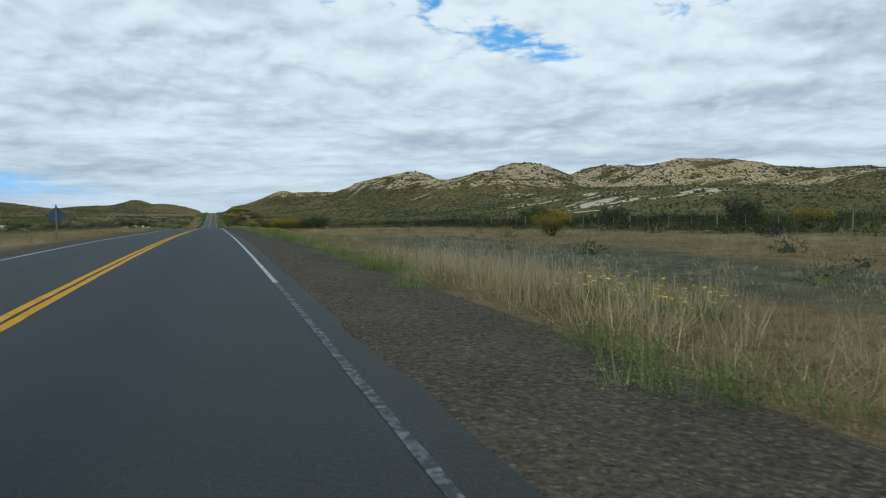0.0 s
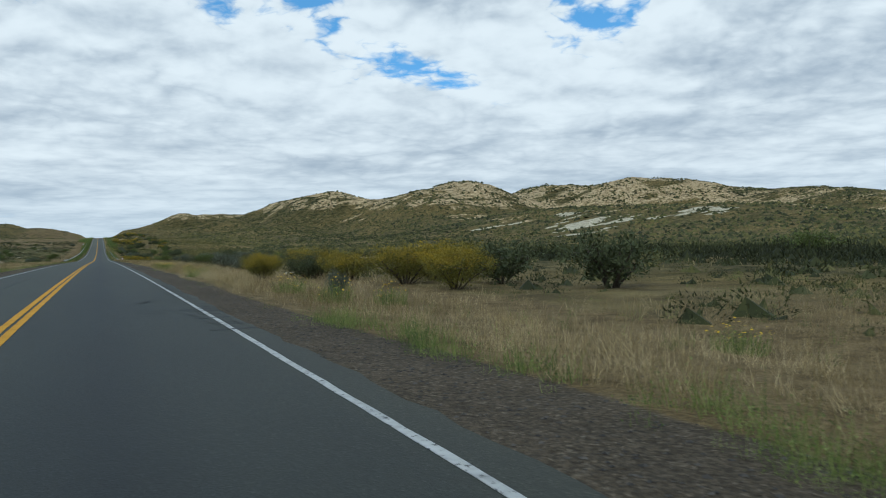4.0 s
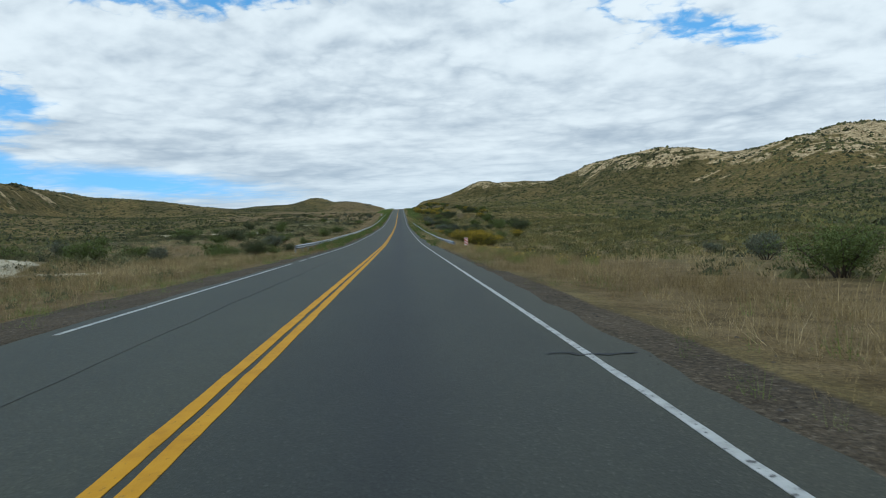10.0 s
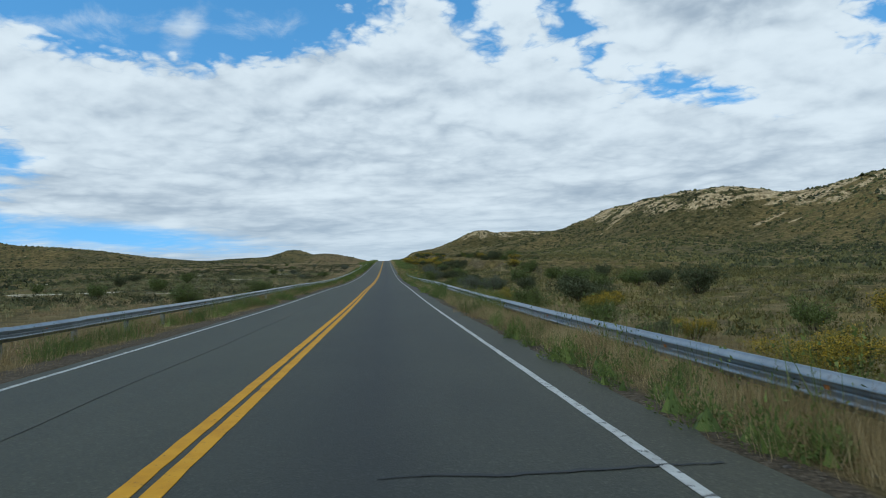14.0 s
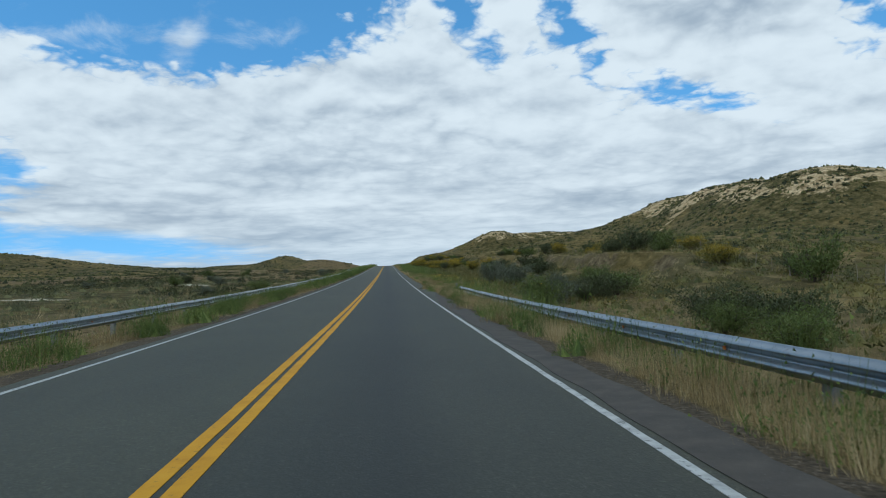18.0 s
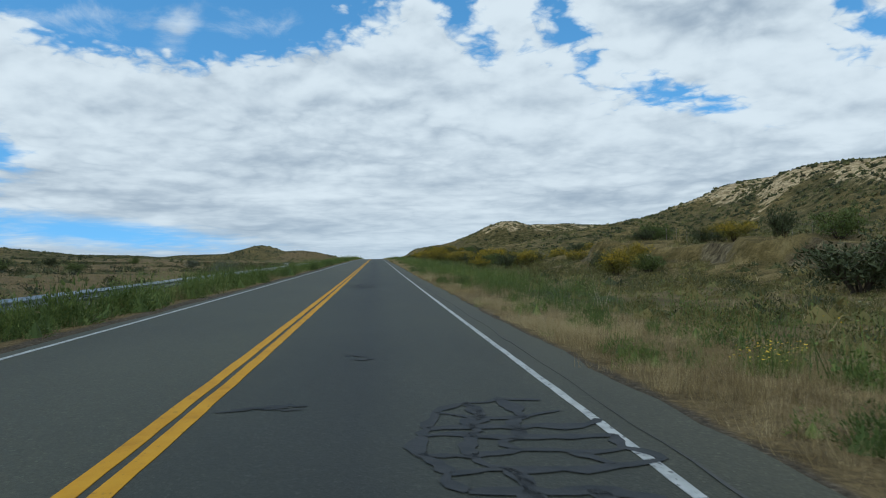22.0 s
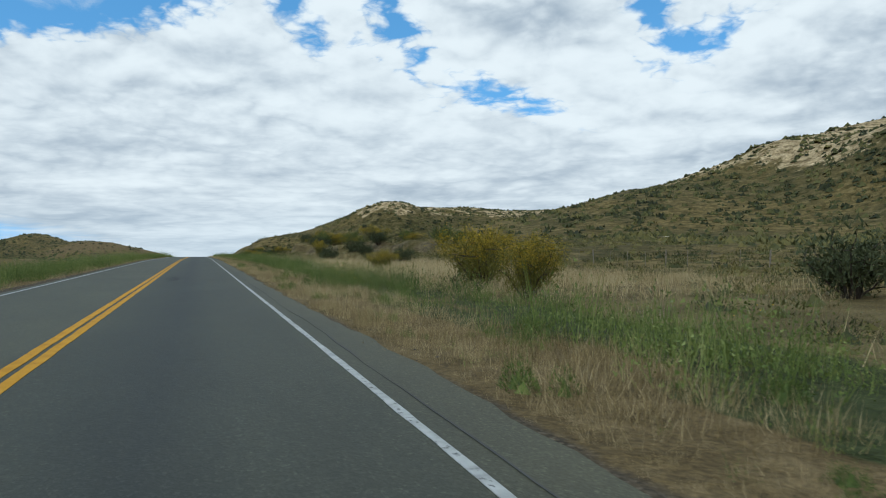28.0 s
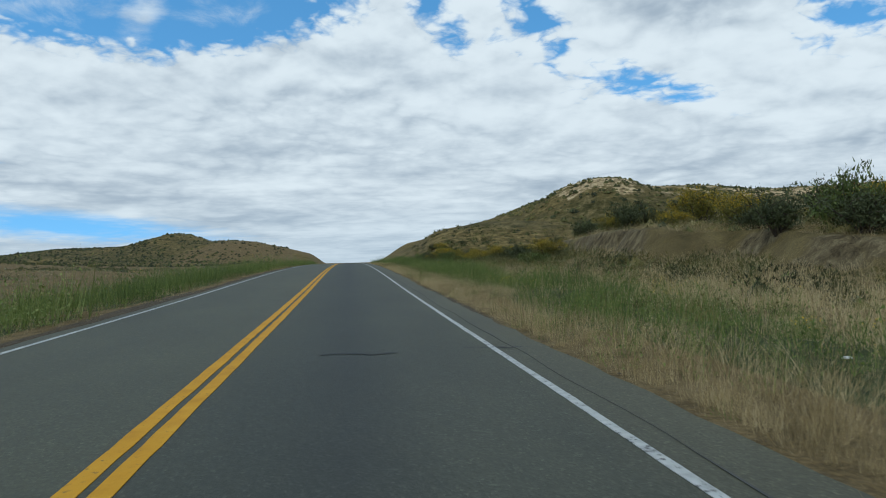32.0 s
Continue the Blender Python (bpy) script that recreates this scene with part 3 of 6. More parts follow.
M_SIGNBACK = material("bare_sign_back", ((0.0700, 0.0988, 0.1428), (0.0945, 0.1292, 0.1806)), 4.0, 0.45, 0.5)
M_SIGNYELLOW = material("yellow_sign_face", ((0.62, 0.38, 0.02), (0.7, 0.43, 0.03)), 3.0, 0.5)
M_SIGNWHITE = material("white_sign_face", ((0.62, 0.62, 0.60), (0.74, 0.74, 0.72)), 3.0, 0.5)
M_SIGNRED = material("red_sign_stripe", ((0.42, 0.035, 0.02), (0.5, 0.06, 0.035)), 5.0, 0.5)
M_BLACK = material("black_sign_paint", ((0.014, 0.014, 0.016), (0.025, 0.025, 0.028)), 5.0, 0.6)
M_WOOD = material("grey_weathered_wood", ((0.16, 0.135, 0.105), (0.27, 0.235, 0.19)), 9.0, 0.9, bump=0.5, stretch=(4, 4, 0.6))
M_RUBBER = material("old_black_rubber", ((0.010, 0.011, 0.015), (0.03, 0.031, 0.037)), 8.0, 0.6, bump=0.4)
M_WIRE = material("rusty_wire", ((0.12, 0.09, 0.07), (0.2, 0.17, 0.14)), 9.0, 0.7, 0.4)
M_PLASTIC = material("white_plastic_scrap", ((0.62, 0.62, 0.6), (0.75, 0.75, 0.73)), 9.0, 0.5)
M_STONE = material("shoulder_stone", ((0.0285, 0.0257, 0.0222), (0.0585, 0.0520, 0.0445), (0.0962, 0.0870, 0.0729)), 3.0, 0.9, per_island=0.7)
M_STRAW = material("dry_straw", ((0.1240, 0.0889, 0.0347), (0.2978, 0.2253, 0.0999), (0.5460, 0.4395, 0.2409)), 0.7, 0.8, tint="tint", per_island=0.5)
M_PLUME = material("pale_plume", ((0.3610, 0.3036, 0.1955), (0.5320, 0.4692, 0.3315)), 3.0, 0.8, per_island=0.4)
M_WEED = material("green_weed_leaf", ((0.0638, 0.0968, 0.0203), (0.1393, 0.1838, 0.0382), (0.2347, 0.2670, 0.0790)), 0.9, 0.75, tint="tint", per_island=0.5)
M_PETAL = material("yellow_petal", ((0.55, 0.34, 0.015), (0.72, 0.50, 0.03)), 6.0, 0.7, per_island=0.4)
M_SEED = material("pale_seed_head", ((0.1650, 0.1950, 0.0975), (0.3000, 0.3225, 0.2100)), 6.0, 0.8, per_island=0.4)
M_SHRUB = material("steppe_shrub_leaf", ((0.0235, 0.0283, 0.0102), (0.0539, 0.0591, 0.0189), (0.1032, 0.1005, 0.0306), (0.1614, 0.1353, 0.0425)), 0.12, 0.85, tint="tint", per_island=0.22)
M_SAGE = material("sage_shrub_leaf", ((0.0655, 0.0706, 0.0322), (0.1147, 0.1176, 0.0515), (0.1639, 0.1583, 0.0660), (0.2185, 0.1925, 0.0805)), 0.12, 0.85, tint="tint", per_island=0.22)
M_OLIVE = material("olive_bush_leaf", ((0.0680, 0.0680, 0.0112), (0.1360, 0.1240, 0.0192), (0.2000, 0.1720, 0.0320)), 2.0, 0.8, per_island=0.35)
M_BLOOM = material("ochre_blossom", ((0.30, 0.20, 0.010), (0.44, 0.30, 0.014), (0.56, 0.40, 0.025)), 3.0, 0.8, per_island=0.35)
M_GREYLEAF = material("grey_green_leaf", ((0.0570, 0.0686, 0.0468), (0.1092, 0.1225, 0.0819), (0.1615, 0.1764, 0.1170)), 2.0, 0.85, per_island=0.35)
M_DARKLEAF = material("dark_bush_leaf", ((0.032, 0.042, 0.018), (0.065, 0.078, 0.032), (0.105, 0.115, 0.05)), 2.0, 0.85, per_island=0.35)
M_GREENLEAF = material("green_bush_leaf", ((0.045, 0.068, 0.016), (0.095, 0.125, 0.03), (0.15, 0.175, 0.05)), 2.0, 0.8, per_island=0.35)
M_BARK = material("dark_bark", ((0.035, 0.028, 0.020), (0.085, 0.068, 0.05)), 14.0, 0.95, bump=0.5)


# ---------------------------------------------------------------- mesh helpers
def mesh_from(name, v, f, mat, attrs=None, flat=True):
    """A mesh from arrays of vertices and of faces with one number of corners."""
    v, f = np.asarray(v, np.float32), np.asarray(f, np.int32)
    me = bpy.data.meshes.new(name)
    k = f.shape[1]
    me.vertices.add(len(v))
    me.vertices.foreach_set("co", v.ravel())
    me.loops.add(f.size)
    me.loops.foreach_set("vertex_index", f.ravel())
    me.polygons.add(len(f))
    me.polygons.foreach_set("loop_start", np.arange(0, f.size, k, dtype=np.int32))
    me.polygons.foreach_set("use_smooth", np.full(len(f), not flat))
    for key, values in (attrs or {}).items():
        me.attributes.new(key, "FLOAT", "POINT").data.foreach_set("value", np.asarray(values, np.float32))
    me.materials.append(mat)
    me.update(calc_edges=True)
    return me


def part(name, me, parent=None, label="", place=None):
    ob = new(name, me)
    if parent is not None:
        ob.parent = parent
    if place is not None:
        ob.matrix_basis = place
    if label:
        ob["label"] = label
    return ob


def bm_mesh(name, bm, mat, smooth_faces=False):
    me = bpy.data.meshes.new(name)
    bmesh.ops.recalc_face_normals(bm, faces=bm.faces)
    for f in bm.faces:
        f.smooth = smooth_faces
    bm.to_mesh(me)
    bm.free()
    me.materials.append(mat)
    return me


def box(name, size, mat, centre=(0, 0, 0), bevel=0.004):
    bm = bmesh.new()
    bmesh.ops.create_cube(bm, size=1, matrix=Matrix.Translation(centre) @ Matrix.Diagonal((*size, 1)))
    if bevel:
        bmesh.ops.bevel(bm, geom=bm.edges[:], offset=bevel, segments=1, affect="EDGES")
    return bm_mesh(name, bm, mat)


def tube(points, radii, sides=5):
    """Vertices and quads of a tapered tube along points."""
    vs, fs = [], []
    for i, (p, r) in enumerate(zip(points, radii)):
        d = np.subtract(points[min(i + 1, len(points) - 1)], points[max(i - 1, 0)]).astype(float)
        d /= np.linalg.norm(d) + 1e-9
        u = np.cross(d, (0.31, 0.95, 0.05))
        u /= np.linalg.norm(u) + 1e-9
        w = np.cross(d, u)
        for k in range(sides):
            a = 2 * math.pi * k / sides
            vs.append(np.asarray(p) + r * (math.cos(a) * u + math.sin(a) * w))
    for i in range(len(points) - 1):
        for k in range(sides):
            fs.append((i * sides + k, i * sides + (k + 1) % sides, (i + 1) * sides + (k + 1) % sides, (i + 1) * sides + k))
    return np.array(vs), np.array(fs)


def join_arrays(pieces):
    vs, fs, n = [], [], 0
    for v, f in pieces:
        vs.append(v)
        fs.append(f + n)
        n += len(v)
    return np.concatenate(vs), np.concatenate(fs)


def thing(name, at, label, category, group=""):
    ob = new(name)
    ob.empty_display_size = 0.3
    ob.matrix_basis = pose(*at)
    return tagged(ob, label, category, group)


def gz(x, y):
    return float(ground_z(np.array([x]), np.array([y]))[0])


# ---------------------------------------------------------------- ground
def build_ground():
    near = np.arange(3.4, 9.01, 0.4)
    mid = np.concatenate([np.arange(10.0, 15, 1.0), np.arange(15, 34, 0.5), np.arange(34, 60, 1.0)])
    far = 60 * 1.045 ** np.arange(1, 62)
    out = far[-1] * 1.35 ** np.arange(1, 7)
    half = np.concatenate([[0.0, 2.0], near, mid, far, out])
    xs = np.concatenate([-half[:0:-1], half])
    ys = np.concatenate([-np.array([4200, 2600, 1500, 800, 400, 200, 120, 80, 60.0]), np.arange(-44, 1120, 2.0), 1120 + 2.5 * (1.055 ** np.arange(0, 80) - 1) / 0.055, ])
    ys = np.concatenate([ys, ys[-1] * 1.3 ** np.arange(1, 6)])
    X, Y = np.meshgrid(xs, ys)
    Z = ground_z(X, Y)
    pale, cut, white = pale_mask(X, Y)
    field, green = field_mask(X, Y), green_mask(X, Y)
    east = X > 0
    a = np.abs(X)
    verge = np.where(east, verge_east(Y), verge_west(Y))
    gravel = smooth(a, verge + 0.45, verge - 0.25)
    bare = np.where(east, smooth(X, 9, 12) * smooth(X, 21, 17) * smooth(Y, 14, 26) * smooth(Y, 76, 60), 0)
    scrub = smooth(a, 13, 30) * (1 - 0.6 * field)
    nx, ny = len(xs), len(ys)
    i = (np.arange(ny - 1)[:, None] * nx + np.arange(nx - 1)[None]).ravel()
    me = mesh_from("ground", np.stack([X, Y, Z], -1).reshape(-1, 3), np.stack([i, i + 1, i + 1 + nx, i + nx], 1), M_GROUND,
                   {"pale": pale.ravel(), "white": white.ravel(), "cut": cut.ravel(), "field": field.ravel(), "green": green.ravel(), "gravel": gravel.ravel(), "bare": 0.62 * bare.ravel(), "scrub": scrub.ravel()}, flat=False)
    return tagged(new("ground", me), "dry Patagonian steppe ground with scrub hills and pale clay", "ground", kind="structure")


ROAD_Y0, ROAD_Y1 = -40.0, 1090.0


def ribbon(name, left, right, y0, y1, lift, mat, thick=0.004, step=2.0):
    """A strip along the road between two offsets (numbers or functions of y), with a top and sides."""
    ys = np.linspace(y0, y1, max(2, int((y1 - y0) / step) + 1))
    xl = left(ys) if callable(left) else np.full_like(ys, left)
    xr = right(ys) if callable(right) else np.full_like(ys, right)
    z = road_z(ys) + lift
    rows = [np.stack([xl, ys, z - thick], 1), np.stack([xl, ys, z], 1), np.stack([xr, ys, z], 1), np.stack([xr, ys, z - thick], 1)]
    n = len(ys)
    v = np.concatenate(rows)
    f = []
    i = np.arange(n - 1)
    for k in range(3):
        f.append(np.stack([k * n + i, (k + 1) * n + i, (k + 1) * n + i + 1, k * n + i + 1], 1))
    f.append(np.array([[0, 3 * n, 2 * n, n], [n - 1, 2 * n - 1, 3 * n - 1, 4 * n - 1]]))
    return mesh_from(name, v, np.concatenate(f), mat)


ground = build_ground()
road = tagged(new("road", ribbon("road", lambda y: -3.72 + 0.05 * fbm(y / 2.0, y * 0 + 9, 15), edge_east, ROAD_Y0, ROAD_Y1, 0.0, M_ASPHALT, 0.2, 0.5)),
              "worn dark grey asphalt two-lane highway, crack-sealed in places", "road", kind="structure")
for name, x, w, spans, mat, label in (
        ("centre_line", -0.096, 0.136, ((ROAD_Y0, ROAD_Y1),), M_YELLOW, "solid yellow centre line"),
        ("centre_line", 0.106, 0.136, ((ROAD_Y0, ROAD_Y1),), M_YELLOW, "solid yellow centre line"),
        ("edge_line", 3.4, 0.082, ((ROAD_Y0, 27.0),), M_WORN, "almost worn-off white edge line"),
        ("edge_line", 3.4, 0.082, ((27.0, ROAD_Y1),), M_WHITE, "worn white edge line"),
        ("edge_line", -3.4, 0.09, ((ROAD_Y0, 215.0), (217.5, 220.0), (259.0, 282.0), (284.5, 287.0), (288.5, ROAD_Y1)), M_WHITE, "worn white edge line, broken in places")):
    for a, b in spans:
        part(name, ribbon(name, lambda y: x - w / 2 + 0.008 * fbm(y * 2.5, y * 0 + x, 71, 3), lambda y: x + w / 2 + 0.008 * fbm(y * 2.5, y * 0 - x, 72, 3), a, b, 0.006, mat, 0.005, 0.3), road, label)


def tar_line(points, width):
    """A wandering line of bitumen through points (x, y) on the road."""
    p = [np.array(points[0], float)]
    for q in points[1:]:
        q, o = np.array(q, float), p[-1]
        n = max(2, int(np.linalg.norm(q - o) / 0.09))
        d = (q - o) / n
        side = np.array([-d[1], d[0]]) / (np.linalg.norm(d) + 1e-9)
        bow = rng.normal(0, 0.05)
        p += [o + d * k + side * (bow * math.sin(math.pi * k / n) + rng.normal(0, 0.012)) for k in range(1, n + 1)]
    p = np.array(p)
    t = np.gradient(p, axis=0)
    t /= np.linalg.norm(t, axis=1)[:, None] + 1e-9
    w = width * (0.45 + 0.55 * np.sin(np.linspace(0.25, 2.9, len(p)))) * rng.uniform(0.55, 1.4, len(p)) / 2
    side = np.stack([-t[:, 1], t[:, 0]], 1) * w[:, None]
    v = np.concatenate([p - side, p + side])
    v = np.column_stack([v, road_z(v[:, 1]) + 0.0075])
    n, i = len(p), np.arange(len(p) - 1)
    return mesh_from("tar_seal", v, np.stack([i, i + n, i + 1 + n, i + 1], 1), M_TAR)


def crack_net(x0, x1, y0, y1, gap, links, width):
    """A crazed patch: wavering lines across the lane, tied by short ones along it."""
    ys = np.arange(y0, y1, gap) + rng.normal(0, 0.12 * gap, len(np.arange(y0, y1, gap)))
    rows = []
    for k, yy in enumerate(ys):
        edge_ = 0.3 * (x1 - x0) * abs(2 * (k + 0.5) / len(ys) - 1) ** 2
        a, b = x0 + edge_ + rng.uniform(0, 0.3), x1 - edge_ - rng.uniform(0, 0.3)
        xs = np.arange(a, b, 0.35)
        rows.append([(xx, yy + rng.normal(0, 0.09)) for xx in xs])
        if len(xs) > 1:
            part("tar_seal", tar_line(rows[-1], width * rng.uniform(0.6, 1.3)), road, "black bitumen crack seal")
    for p, q in zip(rows, rows[1:]):
        for _ in range(links):
            if len(p) > 1 and len(q) > 1:
                o = p[int(rng.integers(0, len(p)))]
                e = min(q, key=lambda r: abs(r[0] - o[0]))
                part("tar_seal", tar_line([o, e], width * rng.uniform(0.6, 1.1)), road, "black bitumen crack seal")


# crazed patches: offsets across, stretch along the road, spacing, links, width
for net in ((1.9, 3.7, 553.6, 556.6, 0.42, 4, 0.13), (0.2, 1.9, 580.2, 585.6, 1.25, 0, 0.34), (0.3, 1.8, 657.4, 665.0, 1.15, 0, 0.28), (0.4, 1.5, 738.3, 742.2, 0.8, 0, 0.22), (2.0, 3.8, 654.8, 659.0, 0.9, 0, 0.06)):
    crack_net(*net)
part("tar_seal", tar_line([(1.0, 656.5), (1.15, 658.5), (0.9, 660.5), (1.2, 662.5), (1.05, 665.5)], 0.17), road, "black bitumen crack seal")
part("tar_seal", tar_line([(0.9, 579.5), (1.1, 581.5), (0.8, 583.2), (1.0, 585.5)], 0.13), road, "black bitumen crack seal")
part("tar_seal", tar_line([(0.9, 738.0), (1.05, 740.0), (0.85, 742.0)], 0.11), road, "black bitumen crack seal")
# single seals: offsets across, stretch along the road, how many
SEALS = (
    (2, 3.2, 121, 138, 9), (1.2, 2.2, 182.2, 183.6, 3), (3, 3.9, 254.8, 255.6, 1), (1.5, 3.8, 350.8, 351.3, 1), (-2.9, 0.2, 508.6, 510.4, 4), (0.2, 1.5, 556.4, 557.2, 3),
    (1.2, 1.7, 559.6, 560.2, 2), (-2.9, -1.4, 585.2, 585.9, 3), (2.8, 3.8, 582.8, 585.2, 5), (-2.9, 0.1, 607.8, 608.8, 3), (2.2, 3.8, 631.5, 637, 11), (-0.25, 0.2, 634.2, 634.5, 1),
    (1.7, 3.8, 668.6, 678, 15), (1.7, 2.4, 790.8, 792, 3), (3, 3.9, 790.8, 792.2, 4), (1.7, 3.8, 799.5, 807, 14), (1.1, 2.1, 818, 818.4, 1), (3, 3.9, 818, 818.4, 1),
)
for x0, x1, y0, y1, n in SEALS + ((-2.6, -1.2, 166.2, 168, 3), (-0.3, 0.1, 326.5, 326.9, 1), (-2.6, -1.7, 338, 339.5, 3)):
    for k in range(n):
        a = rng.uniform(x0, x0 + 0.45 * (x1 - x0)) if n > 1 else x0
        b = min(x1, a + rng.uniform(0.35, 0.75) * (x1 - x0)) if n > 1 else x1
        yy = rng.uniform(y0, y1)
        xs = np.linspace(a, max(b, a + 0.3), 4)
        part("tar_seal", tar_line([(xx, yy + rng.normal(0, 0.06)) for xx in xs], rng.uniform(0.04, 0.10)), road, "black bitumen crack seal")
for k in range(26):
    yy = 119.0 + 0.74 * k + rng.normal(0, 0.12)
    part("tar_seal", tar_line([(rng.uniform(2.95, 3.25), yy), (rng.uniform(3.62, 3.85), yy + rng.normal(0, 0.05))], rng.uniform(0.07, 0.13)), road, "black bitumen crack seal")
# dust blown over the shoulder beside the guardrail
taper = lambda y: smooth(y, 385, 410) * smooth(y, 492, 474)
part("dust", ribbon("dust", lambda y: edge_east(y) - 0.02 - (edge_east(y) - 3.56 + 0.05 * fbm(y / 1.5, y * 0, 20)) * taper(y), lambda y: edge_east(y) - 0.01 + 0 * y, 385, 492, 0.007, M_DUST, 0.004, 0.5), road, "brown dust over the asphalt shoulder")
# long seams
part("seam", ribbon("seam", lambda y: -1.78 + 0.05 * fbm(y / 4, y * 0, 16), lambda y: -1.777 + 0.05 * fbm(y / 4, y * 0, 16) + 0.010 * np.maximum(fbm(y / 1.5, y * 0, 17) + 0.3, 0), ROAD_Y0, 420, 0.007, M_SEAM, 0.004, 0.7), road, "dark lengthwise joint")
part("seam", ribbon("seam", lambda y: 3.66 + 0.05 * fbm(y / 2, y * 0, 18), lambda y: 3.662 + 0.05 * fbm(y / 2, y * 0, 18) + 0.03 * np.maximum(fbm(y / 2, y * 0, 19), 0), 470, 860, 0.007, M_SEAM, 0.004, 0.5), road, "dark crack beside the edge line")


# ---------------------------------------------------------------- plants
def scatter(n, x0, x1, y0, y1, keep):
    """Random places in a rectangle, kept with the chance keep(x, y)."""
    x, y = rng.uniform(x0, x1, n), rng.uniform(y0, y1, n)
    k = rng.random(n) < keep(x, y)
    return x[k], y[k]


def stamp(x, y, size, template, tint=None, sink=0.03, flatten=None):
    """One mesh of many turned and scaled copies of a few triangle clouds (n, 3, 3)."""
    n = len(x)
    z = ground_z(x, y) - sink
    which = rng.integers(0, len(template), n)
    turn = rng.uniform(0, 2 * math.pi, n)
    tint = rng.random(n) if tint is None else tint
    hs = np.ones(n) if flatten is None else flatten
    vs, ts = [], []
    for k, t in enumerate(template):
        m = which == k
        c, s = np.cos(turn[m])[:, None, None], np.sin(turn[m])[:, None, None]
        sz = size[m][:, None, None]
        px = (t[None, :, :, 0] * c - t[None, :, :, 1] * s) * sz + x[m][:, None, None]
        py = (t[None, :, :, 0] * s + t[None, :, :, 1] * c) * sz + y[m][:, None, None]
        pz = t[None, :, :, 2] * sz * hs[m][:, None, None] + z[m][:, None, None]
        vs.append(np.stack([px, py, pz], -1).reshape(-1, 3))
        ts.append(np.repeat(tint[m], t.shape[0] * 3))
    v, tt = np.concatenate(vs), np.concatenate(ts)
    return v, np.arange(len(v)).reshape(-1, 3), tt


def tuft(blades, spread, lean, width, tall=(0.55, 1.0)):
    """A tuft of upright blades about 1 high."""
    a = rng.uniform(0, 2 * math.pi, blades)
    r = spread * np.sqrt(rng.random(blades))
    base = np.stack([r * np.cos(a), r * np.sin(a), np.zeros(blades)], 1)
    a2 = a + rng.normal(0, 0.7, blades)
    ln = lean * rng.random(blades)
    h = rng.uniform(*tall, blades)
    tip = base + np.stack([np.cos(a2) * ln, np.sin(a2) * ln, h], 1)
    b = rng.uniform(0, math.pi, blades)
    side = np.stack([np.cos(b), np.sin(b), np.zeros(blades)], 1) * (width * rng.uniform(0.6, 1.3, blades))[:, None]
    return np.stack([base - side, base + side, tip], 1)


def leaf_cloud(n, size, low=0.1, high=0.85, shell=0.55, uneven=0.25, slim=0.5):
    """Loose leaf triangles filling a domed, uneven crown of radius 1."""
    a = rng.uniform(0, 2 * math.pi, n)
    cz = rng.uniform(-0.15, 1, n)
    r = (shell + (1 - shell) * rng.random(n)) * (1 + uneven * np.sin(a * 3 + 1.3) * np.cos(cz * 4) + rng.normal(0, 0.08, n))
    s = np.sqrt(np.maximum(1 - np.maximum(cz, 0) ** 2, 0.05))
    c = np.stack([np.cos(a) * s * r, np.sin(a) * s * r, low + (high - low) * np.maximum(cz, 0) * r + np.minimum(cz, 0) * low], 1)
    c[:, 2] = np.maximum(c[:, 2], 0.02)
    d = rng.normal(0, 1, (n, 2, 3))
    d[:, 0] /= np.linalg.norm(d[:, 0], axis=1)[:, None]
    d[:, 1] -= (d[:, 1] * d[:, 0]).sum(1)[:, None] * d[:, 0]
    d[:, 1] /= np.linalg.norm(d[:, 1], axis=1)[:, None]
    sz = (size * rng.uniform(0.6, 1.3, n))[:, None]
    return np.stack([c - d[:, 0] * sz * slim, c + d[:, 0] * sz * slim, c + d[:, 1] * sz], 1)


def cone(sides, radius, height, at=(0.0, 0.0), low=0.0):
    """A low uneven dome of a few triangles."""
    a = np.linspace(0, 2 * math.pi, sides + 1)[:-1] + rng.uniform(0, 6.28)
    r = radius * rng.uniform(0.7, 1.2, sides)
    ring = np.stack([at[0] + r * np.cos(a), at[1] + r * np.sin(a), low + height * rng.uniform(-0.75, 0.15, sides)], 1)
    top = np.array([at[0] + rng.normal(0, 0.22) * radius, at[1] + rng.normal(0, 0.22) * radius, low + height])
    return np.stack([ring, np.roll(ring, -1, 0), np.repeat(top[None], sides, 0)], 1)


def sprays(n, size, slim, tall=0.8, reach=1.0):
    """Leaf sprays that point outwards from a mound about 1 in radius."""
    a = rng.uniform(0, 2 * math.pi, n)
    e = np.arcsin(rng.uniform(0.05, 1.0, n))
    d = np.stack([np.cos(a) * np.cos(e), np.sin(a) * np.cos(e), np.sin(e)], 1)
    lump = 0.82 + 0.2 * np.sin(3 * a + 2.0) * np.cos(2.3 * e) + rng.normal(0, 0.07, n)
    c = d * (lump * reach)[:, None] * (1, 1, tall)
    d = d + rng.normal(0, 0.45, (n, 3)) + (0, 0, 0.35)
    d /= np.linalg.norm(d, axis=1)[:, None]
    w = np.cross(d, rng.normal(0, 1, (n, 3)))
    w /= np.linalg.norm(w, axis=1)[:, None]
    q = (size * rng.uniform(0.6, 1.4, n))[:, None]
    return np.stack([c - d * q * 0.5 - w * q * slim, c - d * q * 0.5 + w * q * slim, c + d * q * 0.7], 1)


